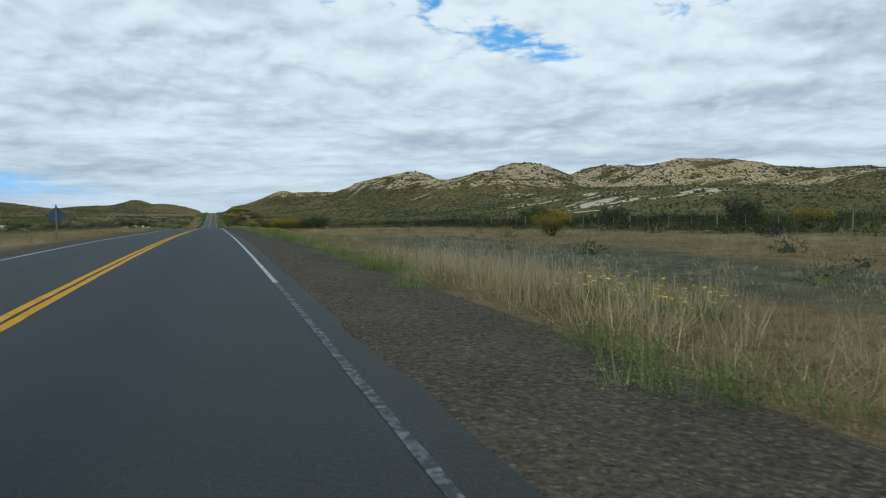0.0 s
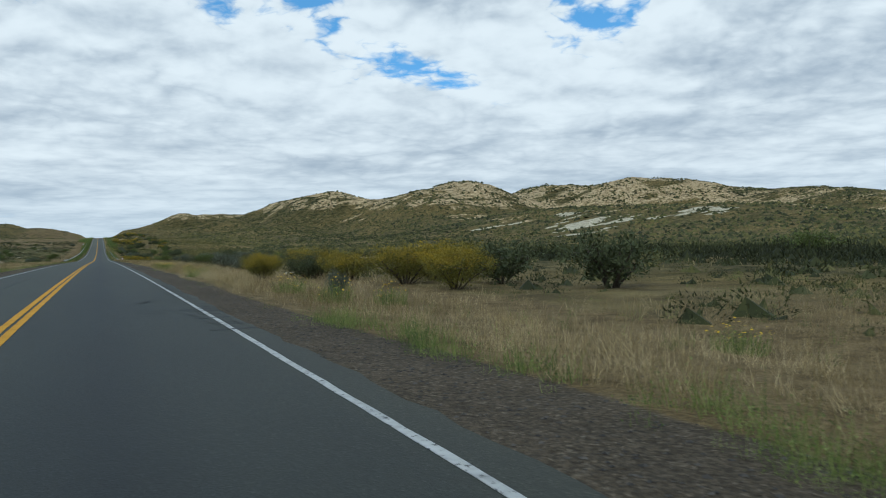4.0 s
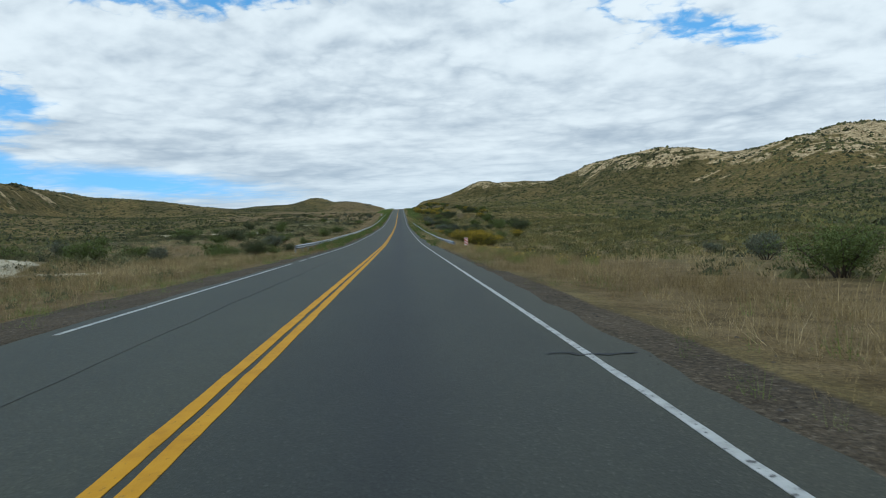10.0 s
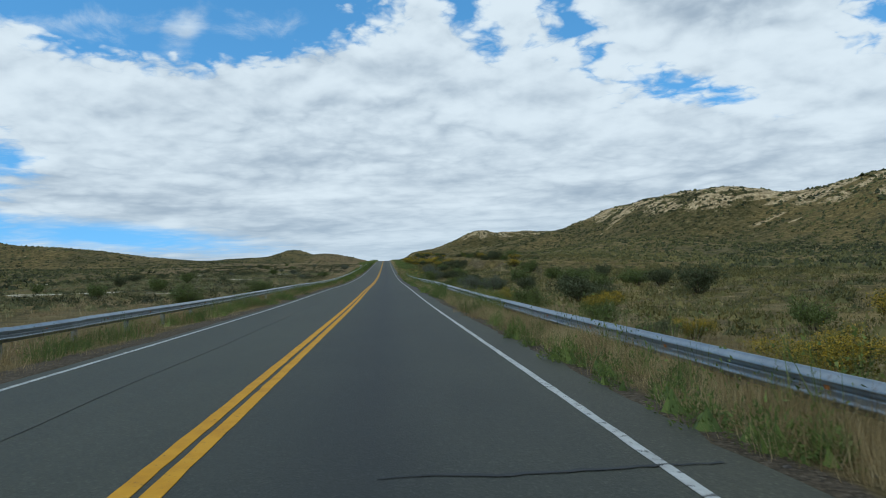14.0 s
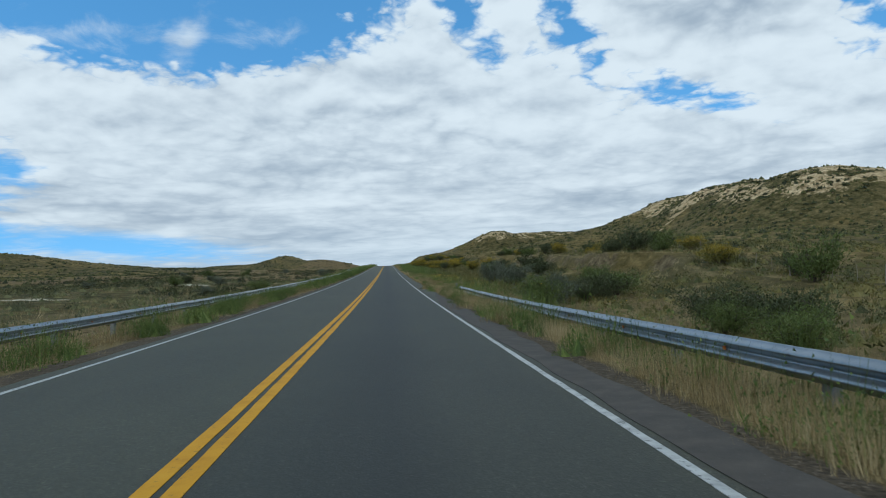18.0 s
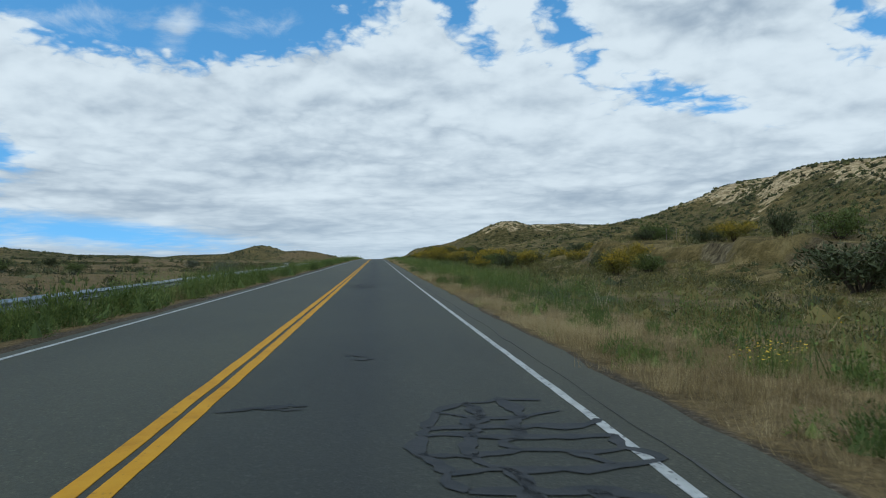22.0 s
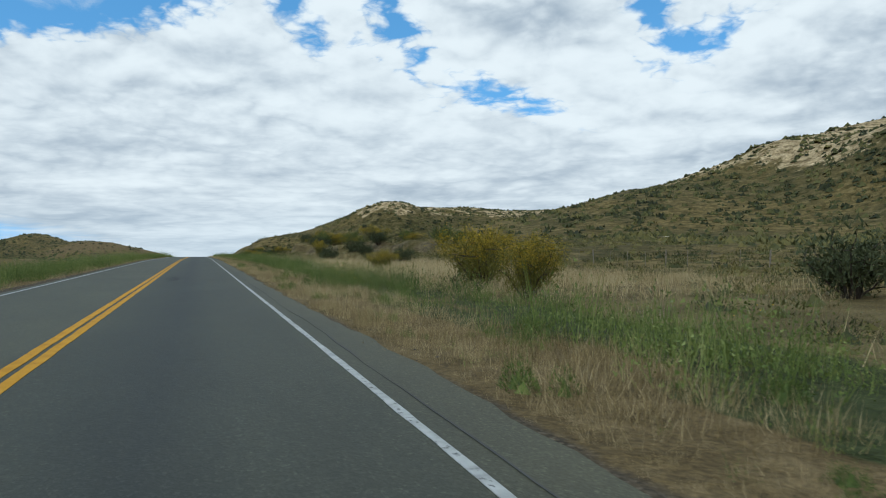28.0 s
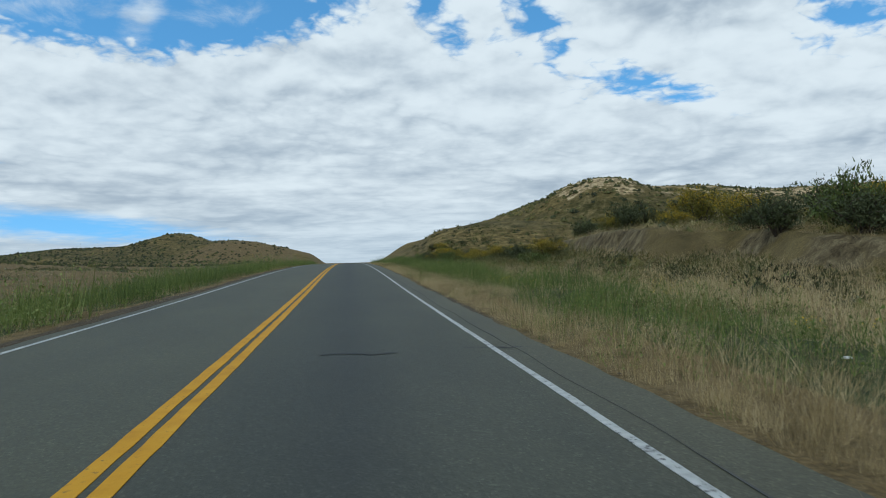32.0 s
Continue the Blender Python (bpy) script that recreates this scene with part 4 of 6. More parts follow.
def mound(leaves, size, slim=0.28, tall=0.75):
    """A rounded shrub: a solid heart of low domes inside a coat of leaf sprays."""
    heart = [cone(7, 0.6, 0.56 * tall, (0.0, 0.0))] + [cone(5, rng.uniform(0.28, 0.4), rng.uniform(0.3, 0.5) * tall, (0.4 * math.cos(b), 0.4 * math.sin(b))) for b in rng.uniform(0, 6.28, 2)]
    return np.concatenate(heart + [sprays(leaves, size, slim, tall)])


def facing(x, y):
    """True where the slope can be seen from the road."""
    zx = (ground_z(x + 4, y) - ground_z(x - 4, y)) / 8
    zy = (ground_z(x, y + 4) - ground_z(x, y - 4)) / 8
    far = np.hypot(x, 320.0)
    return zx * x / far + zy * 320.0 / far > -0.06


def stuff(name, data, mat, label, category):
    v, f, t = data
    return tagged(new(name, mesh_from(name, v, f, mat, {"tint": t})), label, category, kind="stuff")



# shrubs at four distances
T_S1 = [mound(125, 0.105, 0.22, rng.uniform(0.6, 0.9)) for _ in range(7)]
T_S1B = [mound(46, 0.16, 0.30, rng.uniform(0.55, 0.85)) for _ in range(7)]
T_S2 = [np.concatenate([cone(6, 0.9, rng.uniform(0.5, 0.75)), cone(5, 0.55, rng.uniform(0.4, 0.7), (rng.normal(0, 0.5), rng.normal(0, 0.5))), sprays(5, 0.4, 0.35, 0.7)]) for _ in range(6)]
T_S3 = [cone(6, 1.0, rng.uniform(0.5, 0.85)) for _ in range(6)]

# dry grass, dense beside the road
T_NEAR = [tuft(20, 0.6, 0.7, 0.0062, (0.22, 0.95)) for _ in range(7)]
T_FAR = [tuft(9, 0.7, 0.8, 0.014, (0.3, 0.95)) for _ in range(6)]
T_MID = [tuft(17, 0.65, 0.85, 0.007, (0.25, 0.95)) for _ in range(6)]
T_PLUME = [np.concatenate([tuft(10, 0.2, 0.5, 0.004, (0.75, 1.1)), leaf_cloud(14, 0.09, 0.85, 1.05, 0.1, 0.2, 0.07) * (0.45, 0.45, 1.0)]) for _ in range(4)]


def near_keep(x, y):
    a = np.abs(x)
    v = np.where(x > 0, verge_east(y), verge_west(y))
    pale, cut, white = pale_mask(x, y)
    pale = np.maximum(0.6 * pale, white)
    g = green_mask(x, y)
    patch = smooth(fbm(x / 5, y / 5, 81, 3), -0.9, -0.1)
    bare = np.where((x > 9) & (x < 20) & (y > 20) & (y < 70), 0.4, 1.0)
    return smooth(a, v - 0.25, v + 0.7) * (1 - 0.55 * smooth(a, 8.0, 10.5)) * (1 - 0.9 * pale) * (1 - 0.8 * g) * (0.3 + 0.7 * patch) * bare


for side in (1, -1):
    lo, hi = (3.9, 10.5) if side > 0 else (-10.5, -3.9)
    x, y = scatter(58000 if side > 0 else 30000, lo, hi, -5, 900, near_keep)
    size = rng.uniform(0.22, 0.62, len(x)) * np.where(np.abs(x) < 5.6, 0.62, 1.0) * (0.75 + 0.5 * vnoise(x / 4, y / 4, 83)) * (0.58 + 0.42 * smooth(y, 90, 130)) * (1 - 0.4 * smooth(y, 470, 500))
    stuff("dry_grass", stamp(x, y, size, T_NEAR, (0.55 * rng.random(len(x)) + 0.45 * vnoise(x / 6, y / 6, 84)) * (1 - 0.35 * smooth(y, 230, 270)) * (1 - 0.25 * smooth(y, 120, 90))), M_STRAW, "dry straw-coloured grass tufts along the road verge", "grass")
    lo, hi = (10.5, 62) if side > 0 else (-62, -10.5)

    def far_keep(x, y):
        pale, cut, white = pale_mask(x, y)
        pale = np.maximum(pale, white)
        bare = np.where((x > 9) & (x < 20) & (y > 20) & (y < 70), 0.55, 1.0)
        return (np.maximum(0.16, 0.4 * smooth(np.abs(x), 30, 24)) + 0.84 * field_mask(x, y)).clip(0, 1) * (1 - 0.95 * pale) * (1 - cut) * bare * smooth(fbm(x / 8, y / 8, 85, 3), -1.0, 0.0)

    x, y = scatter(60000, lo, hi, -5, 960, far_keep)
    size = rng.uniform(0.35, 0.85, len(x)) * np.where((x > 0) & (y < 135), 0.55, np.where((x < 0) & (y > 560), 0.55, 0.9))
    stuff("dry_grass", stamp(x, y, size, T_FAR, 0.5 * rng.random(len(x)) + 0.5 * vnoise(x / 9, y / 9, 86)), M_STRAW, "dry golden grass tufts on the open steppe", "grass")

x, y = scatter(12000, -16.5, -7.5, 60, 300, lambda x, y: (1 - 0.9 * pale_mask(x, y)[2]) * (0.45 + 0.55 * smooth(fbm(x / 4, y / 4, 87, 3), -0.6, 0.3)))
x2, y2 = scatter(13000, 6.0, 30, 0, 122, lambda x, y: np.where((x > 9.5) & (x < 19) & (y > 20) & (y < 68), 0.4, 1.0) * (0.35 + 0.65 * smooth(fbm(x / 4, y / 4, 88, 3), -0.6, 0.3)))
x3, y3 = scatter(14000, 9.0, 27, 722, 850, lambda x, y: field_mask(x, y) * (0.4 + 0.6 * smooth(x, 9, 12)))
x, y = np.concatenate([x, x2, x3]), np.concatenate([y, y2, y3])
stuff("dry_grass", stamp(x, y, rng.uniform(0.3, 0.75, len(x)) * np.where((x > 0) & (y < 130), 0.62, np.where(y > 720, 1.25, 1.0)), T_MID, np.clip(0.4 * rng.random(len(x)) + 0.6 * vnoise(x / 7, y / 7, 89) + np.where(y > 720, 0.35, 0.0), 0, 1)), M_STRAW, "tall dry grass in open stretches of the verge", "grass")
x, y = scatter(240, 6.9, 9.0, 18, 36, lambda x, y: 0.25 + 0.75 * smooth(fbm(x / 2, y / 4, 180, 2), -0.2, 0.3))
x2, y2 = scatter(900, 6.5, 11, 280, 900, lambda x, y: 0.16 * smooth(fbm(x / 9, y / 9, 88, 2), 0, 0.5) + 0.03)
x, y = np.concatenate([x, x2]), np.concatenate([y, y2])
x5, y5 = scatter(560, 6.5, 9.2, 16, 35, lambda x, y: 0.4 + 0.6 * smooth(fbm(x / 2, y / 4, 181, 2), -0.3, 0.3))
stuff("dry_grass", stamp(x5, y5, rng.uniform(0.4, 0.8, len(x5)), T_MID, 0.3 + 0.6 * rng.random(len(x5))), M_STRAW, "tall straw-coloured grass beside the gravel", "grass")
stuff("feather_grass", stamp(x, y, rng.uniform(0.6, 0.95, len(x)), T_PLUME), M_PLUME, "tall pale feather grass in seed", "grass")

T_FUZZ = [tuft(34, 0.5, 0.38, 0.0055, (0.35, 1.0)) for _ in range(6)]
T_SHORT = [tuft(22, 0.75, 0.65, 0.008, (0.25, 0.95)) for _ in range(7)]
x, y = scatter(34000, 3.95, 7.6, 270, 900, lambda x, y: smooth(x, edge_east(y) + 0.02, edge_east(y) + 0.35) * smooth(x, 7.6, 6.8) * (0.35 + 0.65 * smooth(fbm(x / 2, y / 4, 98, 3), -0.7, 0.2)))
x2, y2 = scatter(11000, -6.0, -3.75, 290, 900, lambda x, y: smooth(-x, 3.8, 4.1) * smooth(-x, 6.0, 5.0) * (0.3 + 0.7 * smooth(fbm(x / 2, y / 4, 99, 3), -0.7, 0.2)))
x, y = np.concatenate([x, x2]), np.concatenate([y, y2])
size = rng.uniform(0.22, 0.44, len(x)) * (0.55 + 0.45 * smooth(np.abs(x), 4.1, 4.9)) * (0.7 + 0.6 * vnoise(x / 2, y / 3, 100))
stuff("dry_grass", stamp(x, y, size, T_SHORT, (0.35 * rng.random(len(x)) + 0.4 * vnoise(x / 3, y / 5, 101)) * (1 + 0.35 * smooth(y, 540, 580))), M_STRAW, "short dense straw grass beside the asphalt", "grass")

# green weeds
T_WEED = [np.concatenate([tuft(8, 0.42, 0.5, 0.009, (0.45, 1.15)), leaf_cloud(44, 0.072, 0.06, 1.0, 0.1, slim=0.32) * (0.72, 0.72, 1.0)]) for _ in range(6)]
T_SPECK = [leaf_cloud(9, 0.024, 0.7, 1.0, 0.2, slim=0.4) * (0.8, 0.8, 1.0) for _ in range(4)]
wx, wy, ws = [], [], []
for lo, hi, n in ((4.2, 13, 30000), (-15, -4, 26000)):
    x, y = scatter(n, lo, hi, 300, 960, lambda x, y: green_mask(x, y) * np.where(x > 0, 0.15 + 0.85 * smooth(fbm(x / 2.2, y / 4.5, 94, 3), -0.35, 0.1), 1.0))
    wx.append(x), wy.append(y)
x, y = np.concatenate(wx), np.concatenate(wy)
size = rng.uniform(0.5, 0.95, len(x)) * (0.45 + 0.9 * vnoise(x / 1.6, y / 1.6, 91)) * np.where((x > 0) & (y > 560), 0.75 + 0.4 * smooth(x, 5.0, 7.0), 1.0) * np.where((x < 0) & (y < 440), 0.7, 1.15) * np.where((x > 0) & (x < 5.4), 0.8, 1.0) * np.where((x < 0) & (y > 470), np.where(((y > 570) & (y < 599)) | (y > 700), 1.2, 1.0), 1.0) * np.where((x > 0) & (y > 560), 0.9, 1.0)
stuff("green_weeds", stamp(x, y, size, T_WEED, (0.5 * rng.random(len(x)) + 0.5 * vnoise(x / 7, y / 7, 92)) * np.where(x > 0, 0.75, 1.0)), M_WEED, "lush green roadside weeds", "weeds")
k = rng.random(len(x)) < np.where((x < 0) & (y > 600), 0.5, 0.3)
stuff("weed_seed_heads", stamp(x[k], y[k], size[k] * 1.05, T_SPECK), M_SEED, "pale seed heads on the green weeds", "weeds")
k = (rng.random(len(x)) < 0.07) & (fbm(x / 5, y / 5, 93, 2) > 0.0)
stuff("weed_flowers", stamp(x[k], y[k], size[k] * 1.02, T_SPECK), M_PETAL, "small yellow flowers among the weeds", "flowers")
# tussocks along the foot of the pale bank and on it
x, y = scatter(4200, -27, -14, 194, 300, lambda x, y: 0.2 + 0.8 * np.exp(-((x + 15.9) / 1.0) ** 2))
stuff("bank_tussocks", stamp(x, y, rng.uniform(0.2, 0.55, len(x)), T_MID), M_STRAW, "straw tussocks dotted over the pale clay bank", "grass")
x, y = scatter(1500, -30, -17, 194, 300, lambda x, y: 0.25 + 0.5 * smooth(-x, 18, 22))
stuff("bank_shrubs", stamp(x, y, rng.uniform(0.25, 0.8, len(x)), T_S1, 0.5 * rng.random(len(x))), M_SHRUB, "low dark shrubs on the pale clay bank", "shrubs")
x, y = scatter(1500, -19.5, -14.6, 206, 300, lambda x, y: 0.25 + 0.6 * np.exp(-((x + 16.2) / 0.8) ** 2))
stuff("bank_shrubs", stamp(x, y, rng.uniform(0.1, 0.3, len(x)), [leaf_cloud(40, 0.4, 0.1, 1.1, 0.2, 0.2, 0.16) for _ in range(4)], rng.random(len(x))), M_SHRUB, "small olive tussocks dotted over the pale clay face", "shrubs")
cy = np.concatenate([rng.uniform(308, 492, 40), rng.uniform(308, 660, 135)])
cx = np.concatenate([rng.normal(4.98, 0.2, 40), rng.normal(-5.4, 0.3, 135)])
x = (cx[:, None] + rng.normal(0, 0.2, (175, 18))).ravel()
y = (cy[:, None] + rng.normal(0, 0.55, (175, 18))).ravel()
h = np.repeat(rng.uniform(0.7, 1.45, 175), 18)
stuff("rail_weeds", stamp(x, y, rng.uniform(0.4, 0.75, len(x)) * h, T_WEED, 0.45 * rng.random(len(x))), M_WEED, "tall green weeds growing through the guardrails", "weeds")
cy = np.concatenate([rng.uniform(306, 500, 110), rng.uniform(306, 640, 110)])
cx = np.concatenate([rng.normal(4.95, 0.3, 110), rng.normal(-5.3, 0.4, 110)])
x = (cx[:, None] + rng.normal(0, 0.18, (220, 14))).ravel()
y = (cy[:, None] + rng.normal(0, 0.5, (220, 14))).ravel()
stuff("rail_grass", stamp(x, y, rng.uniform(0.3, 0.6, len(x)), T_FUZZ, 0.1 + 0.55 * rng.random(len(x))), M_STRAW, "pale straw grass growing under the guardrails", "grass")
x, y = scatter(2600, 4.4, 8.5, 255, 570, lambda x, y: 0.6 * smooth(fbm(x / 1.5, y / 2.5, 182, 2), 0.1, 0.5))
x2, y2 = scatter(2400, -10, -4.2, 60, 330, lambda x, y: 0.7 * smooth(fbm(x / 1.5, y / 2.5, 183, 2), -0.05, 0.4))
x3, y3 = scatter(1600, 6.3, 10, 90, 255, lambda x, y: 0.6 * smooth(fbm(x / 1.5, y / 2.5, 184, 2), 0.15, 0.5))
x4, y4 = scatter(2600, 7, 28, 36, 130, lambda x, y: 0.6 * smooth(fbm(x / 2, y / 3, 185, 2), 0.15, 0.5))
x, y = np.concatenate([x, x2, x3, x4]), np.concatenate([y, y2, y3, y4])
stuff("verge_weeds", stamp(x, y, rng.uniform(0.22, 0.5, len(x)), T_WEED, rng.random(len(x))), M_WEED, "green weeds dotted through the dry verge grass", "weeds")
# soft dense straw beside the guardrail and beyond its end
x, y = scatter(17000, 4.3, 6.2, 304, 505, lambda x, y: smooth(x, edge_east(y) + 0.25, edge_east(y) + 0.6) * smooth(x, 6.2, 5.6) * (0.35 + 0.65 * smooth(fbm(x / 1.2, y / 3, 202, 3), -0.5, 0.1)))
x2, y2 = scatter(9500, 4.4, 8.5, 488, 565, lambda x, y: smooth(x, edge_east(y) + 0.1, edge_east(y) + 0.4) * (0.2 + 0.8 * smooth(fbm(x / 1.5, y / 3, 203, 3), -0.3, 0.2)))
x3, y3 = scatter(9000, 6.2, 20, 395, 500, lambda x, y: 0.8 * smooth(fbm(x / 2.5, y / 4, 204, 3), -0.2, 0.3))
x, y = np.concatenate([x, x2, x3]), np.concatenate([y, y2, y3])
stuff("dry_grass", stamp(x, y, rng.uniform(0.28, 0.5, len(x)) * np.where(x > 6.2, 0.85, 1.0) * (1 - 0.45 * smooth(y, 484, 496)) * (0.6 + 0.7 * vnoise(x / 1.5, y / 2.5, 206)), T_FUZZ, np.clip(0.3 + 0.3 * rng.random(len(x)) + 0.35 * vnoise(x / 2, y / 4, 205), 0, 1)), M_STRAW, "soft dense beige grass beside the guardrail", "grass")
# low soft straw along the edge of the asphalt farther on
soft_rng = np.random.default_rng(61)
y = soft_rng.uniform(560, 925, 11000)
x = edge_east(y) + 0.12 + soft_rng.gamma(1.8, 0.42, 11000)
k = soft_rng.random(11000) < 0.3 + 0.7 * smooth(fbm(x / 1.2, y / 3, 209, 3), -0.4, 0.2)
x, y = x[k], y[k]
kept, rng = rng, soft_rng
stuff("dry_grass", stamp(x, y, soft_rng.uniform(0.14, 0.30, len(x)) * (0.6 + 0.8 * vnoise(x / 1.5, y / 2.5, 210)), T_FUZZ, np.clip(0.35 + 0.3 * soft_rng.random(len(x)) + 0.35 * vnoise(x / 2, y / 4, 211), 0, 1)), M_STRAW, "low soft beige grass along the edge of the asphalt", "grass")
rng = kept
# leafy clumps standing out of the dry grass
T_LEAFY = [np.concatenate([cone(6, 0.4, 0.5), sprays(230, 0.10, 0.2, 1.15, 0.75), tuft(16, 0.35, 0.45, 0.007, (0.7, 1.35))]) for _ in range(5)]
cy = np.concatenate([rng.uniform(306, 500, 120), rng.uniform(500, 790, 170), rng.uniform(306, 470, 110), rng.uniform(470, 720, 300)])
cx = np.concatenate([edge_east(cy[:120]) + rng.gamma(1.6, 0.28, 120), edge_east(cy[120:290]) + rng.uniform(0.4, 3.6, 170), rng.normal(-5.0, 0.45, 110), -4.4 - rng.gamma(1.7, 0.5, 300)])
x = (cx[:, None] + rng.normal(0, 0.16, (700, 4))).ravel()
y = (cy[:, None] + rng.normal(0, 0.35, (700, 4))).ravel()
h = np.repeat(rng.uniform(0.16, 0.42, 700) * np.where(np.arange(700) < 400, 1.0, 1.25 + 0.6 * smooth(cy, 510, 540)), 4)
stuff("weed_clumps", stamp(x, y, h * rng.uniform(0.7, 1.15, len(x)), T_LEAFY, np.repeat(rng.random(700), 4) * 0.5, 0.03, rng.uniform(1.0, 1.5, len(x))), M_WEED, "leafy dark green weed clumps in the dry verge grass", "weeds")
# low green tufts on the edge of the gravel
x, y = scatter(1500, 4.0, 6.6, 0, 300, lambda x, y: np.exp(-((x - verge_east(y)) / 0.5) ** 2) * smooth(fbm(x / 3, y / 3, 95, 2), -0.1, 0.5) + 0.03)
x2, y2 = scatter(1500, -6.8, -3.9, 0, 330, lambda x, y: np.exp(-((-x - verge_west(y)) / 0.5) ** 2) * smooth(fbm(x / 3, y / 3, 96, 2), -0.1, 0.5) + 0.02)
x3, y3 = scatter(5200, 4.1, 6.6, 470, 900, lambda x, y: smooth(x, edge_east(y), edge_east(y) + 0.2) * smooth(fbm(x / 1.3, y / 2, 97, 3), 0.1, 0.5))
cy = rng.uniform(14, 120, 64)
cx = verge_east(cy) + rng.normal(0.15, 0.22, 64)
x4 = (cx[:, None] + rng.normal(0, 0.2, (64, 24))).ravel()
y4 = (cy[:, None] + rng.normal(0, 0.4, (64, 24))).ravel()
cy = rng.uniform(120, 300, 60)
x5 = (-verge_west(cy)[:, None] - rng.normal(0.2, 0.25, (60, 14))).ravel()
y5 = (cy[:, None] + rng.normal(0, 0.5, (60, 14))).ravel()
x, y = np.concatenate([x, x2, x3, x4, x5]), np.concatenate([y, y2, y3, y4, y5])
stuff("verge_tufts", stamp(x, y, rng.uniform(0.14, 0.36, len(x)) * np.where((x > 5.3) & (y < 125), 1.4, 1.0), T_WEED), M_WEED, "low green tufts at the edge of the gravel", "weeds")

# shrubs of the steppe and the hills
def off_face(x, y):
    """0 on the steep face of a cut bank."""
    d = np.abs(x - bank_face(y))
    return np.where((x > 0) & (bank_height(y) > 0.15), smooth(d, 1.4, 2.2), 1.0)


def shrub_keep(x, y):
    pale, cut, white = pale_mask(x, y)
    pale = np.maximum(0.42 * pale, white)
    return (1 - 0.93 * field_mask(x, y)) * (1 - 0.86 * pale) * (1 - 0.8 * cut) * off_face(x, y) * (0.25 + 0.75 * smooth(fbm(x / 14, y / 14, 101, 3), -0.65, 0.15))


for lo, hi, n, temp, big, y1 in ((10.5, 28, 4200, T_S1, (0.3, 1.05), 1010), (28, 62, 9500, T_S1B, (0.35, 1.15), 1010), (-30, -12, 4200, T_S1, (0.35, 1.05), 1010), (-62, -30, 7500, T_S1B, (0.4, 1.15), 1010), (62, 200, 34000, T_S2, (0.45, 1.45), 1150), (-220, -62, 30000, T_S2, (0.45, 1.4), 1300),
                                 (200, 620, 90000, T_S3, (0.55, 1.8), 1250), (-700, -220, 70000, T_S3, (0.6, 1.9), 1700)):
    x, y = scatter(n, lo, hi, 0 if abs(lo) < 60 else 60, y1, shrub_keep)
    if abs(lo + hi) > 200:
        k = facing(x, y)
        x, y = x[k], y[k]
    size = big[0] + (big[1] - big[0]) * rng.random(len(x)) ** (1.4 if 25 < abs(lo) < 70 else 2.0)
    tint = np.clip(0.62 * rng.random(len(x)) + 0.2 * vnoise(x / 40, y / 40, 103) + 0.3 * smooth(x, 5, 20) * smooth(x, 140, 60) * smooth(y, 300, 360) * vnoise(x / 25, y / 25, 104), 0, 1)
    tint = np.where(x < 0, tint * 0.92, tint)
    stuff("steppe_shrubs", stamp(x, y, size, temp, tint, 0.06), M_SAGE if -63 < lo < 0 else M_SHRUB, "low olive-brown shrubs scattered over the steppe hills", "shrubs")

x, y = scatter(10000, -330, -40, 1080, 1600, lambda x, y: 0.35 + 0.65 * smooth(fbm(x / 25, y / 25, 105, 3), -0.4, 0.3))
stuff("steppe_shrubs", stamp(x, y, rng.uniform(0.6, 1.6, len(x)), T_S3, 0.5 * rng.random(len(x)), 0.06), M_SHRUB, "dark shrubs dotted over the far hill", "shrubs")
x, y = scatter(2600, 8.5, 26, 490, 680, lambda x, y: (1 - field_mask(x, y)) * (0.4 + 0.6 * smooth(x, 9, 13)) * (1 - 0.9 * pale_mask(x, y)[1]) * off_face(x, y))
x2, y2 = scatter(1500, 16, 36, 760, 930, lambda x, y: smooth(x, bank_face(y) - 4, bank_face(y) - 1))
x3, y3 = scatter(1500, 16, 36, 497, 670, lambda x, y: smooth(x, bank_face(y) - 3.5, bank_face(y) - 1) * smooth(x, bank_face(y) + 6, bank_face(y) + 2))
face = lambda x, y: 1 - 0.85 * smooth(x, bank_face(y) - 2.4, bank_face(y) - 1.2) * smooth(x, bank_face(y) + 0.9, bank_face(y) + 0.3)
x2, y2 = np.concatenate([x2, x3]), np.concatenate([y2, y3])
k = rng.random(len(x2)) < face(x2, y2) * off_face(x2, y2)
x2, y2 = x2[k], y2[k]
x, y = np.concatenate([x, x2]), np.concatenate([y, y2])
stuff("verge_shrubs", stamp(x, y, 0.25 + 0.6 * rng.random(len(x)) ** 2, T_S1, 0.35 + 0.65 * rng.random(len(x)), 0.05), M_SHRUB, "low tangled shrubs between the verge and the cut bank", "shrubs")

x, y = scatter(1500, 13, 34, 776, 985, lambda x, y: (0.35 + 0.65 * smooth(x, 15, 20)) * smooth(y + 3 * x, 832, 850) * off_face(x, y))
stuff("bank_shrubs", stamp(x, y, 0.45 + 0.95 * rng.random(len(x)) ** 1.6, T_S1, 0.25 + 0.6 * rng.random(len(x)), 0.05), M_SHRUB, "thick olive shrubs along the roadside bank", "shrubs")

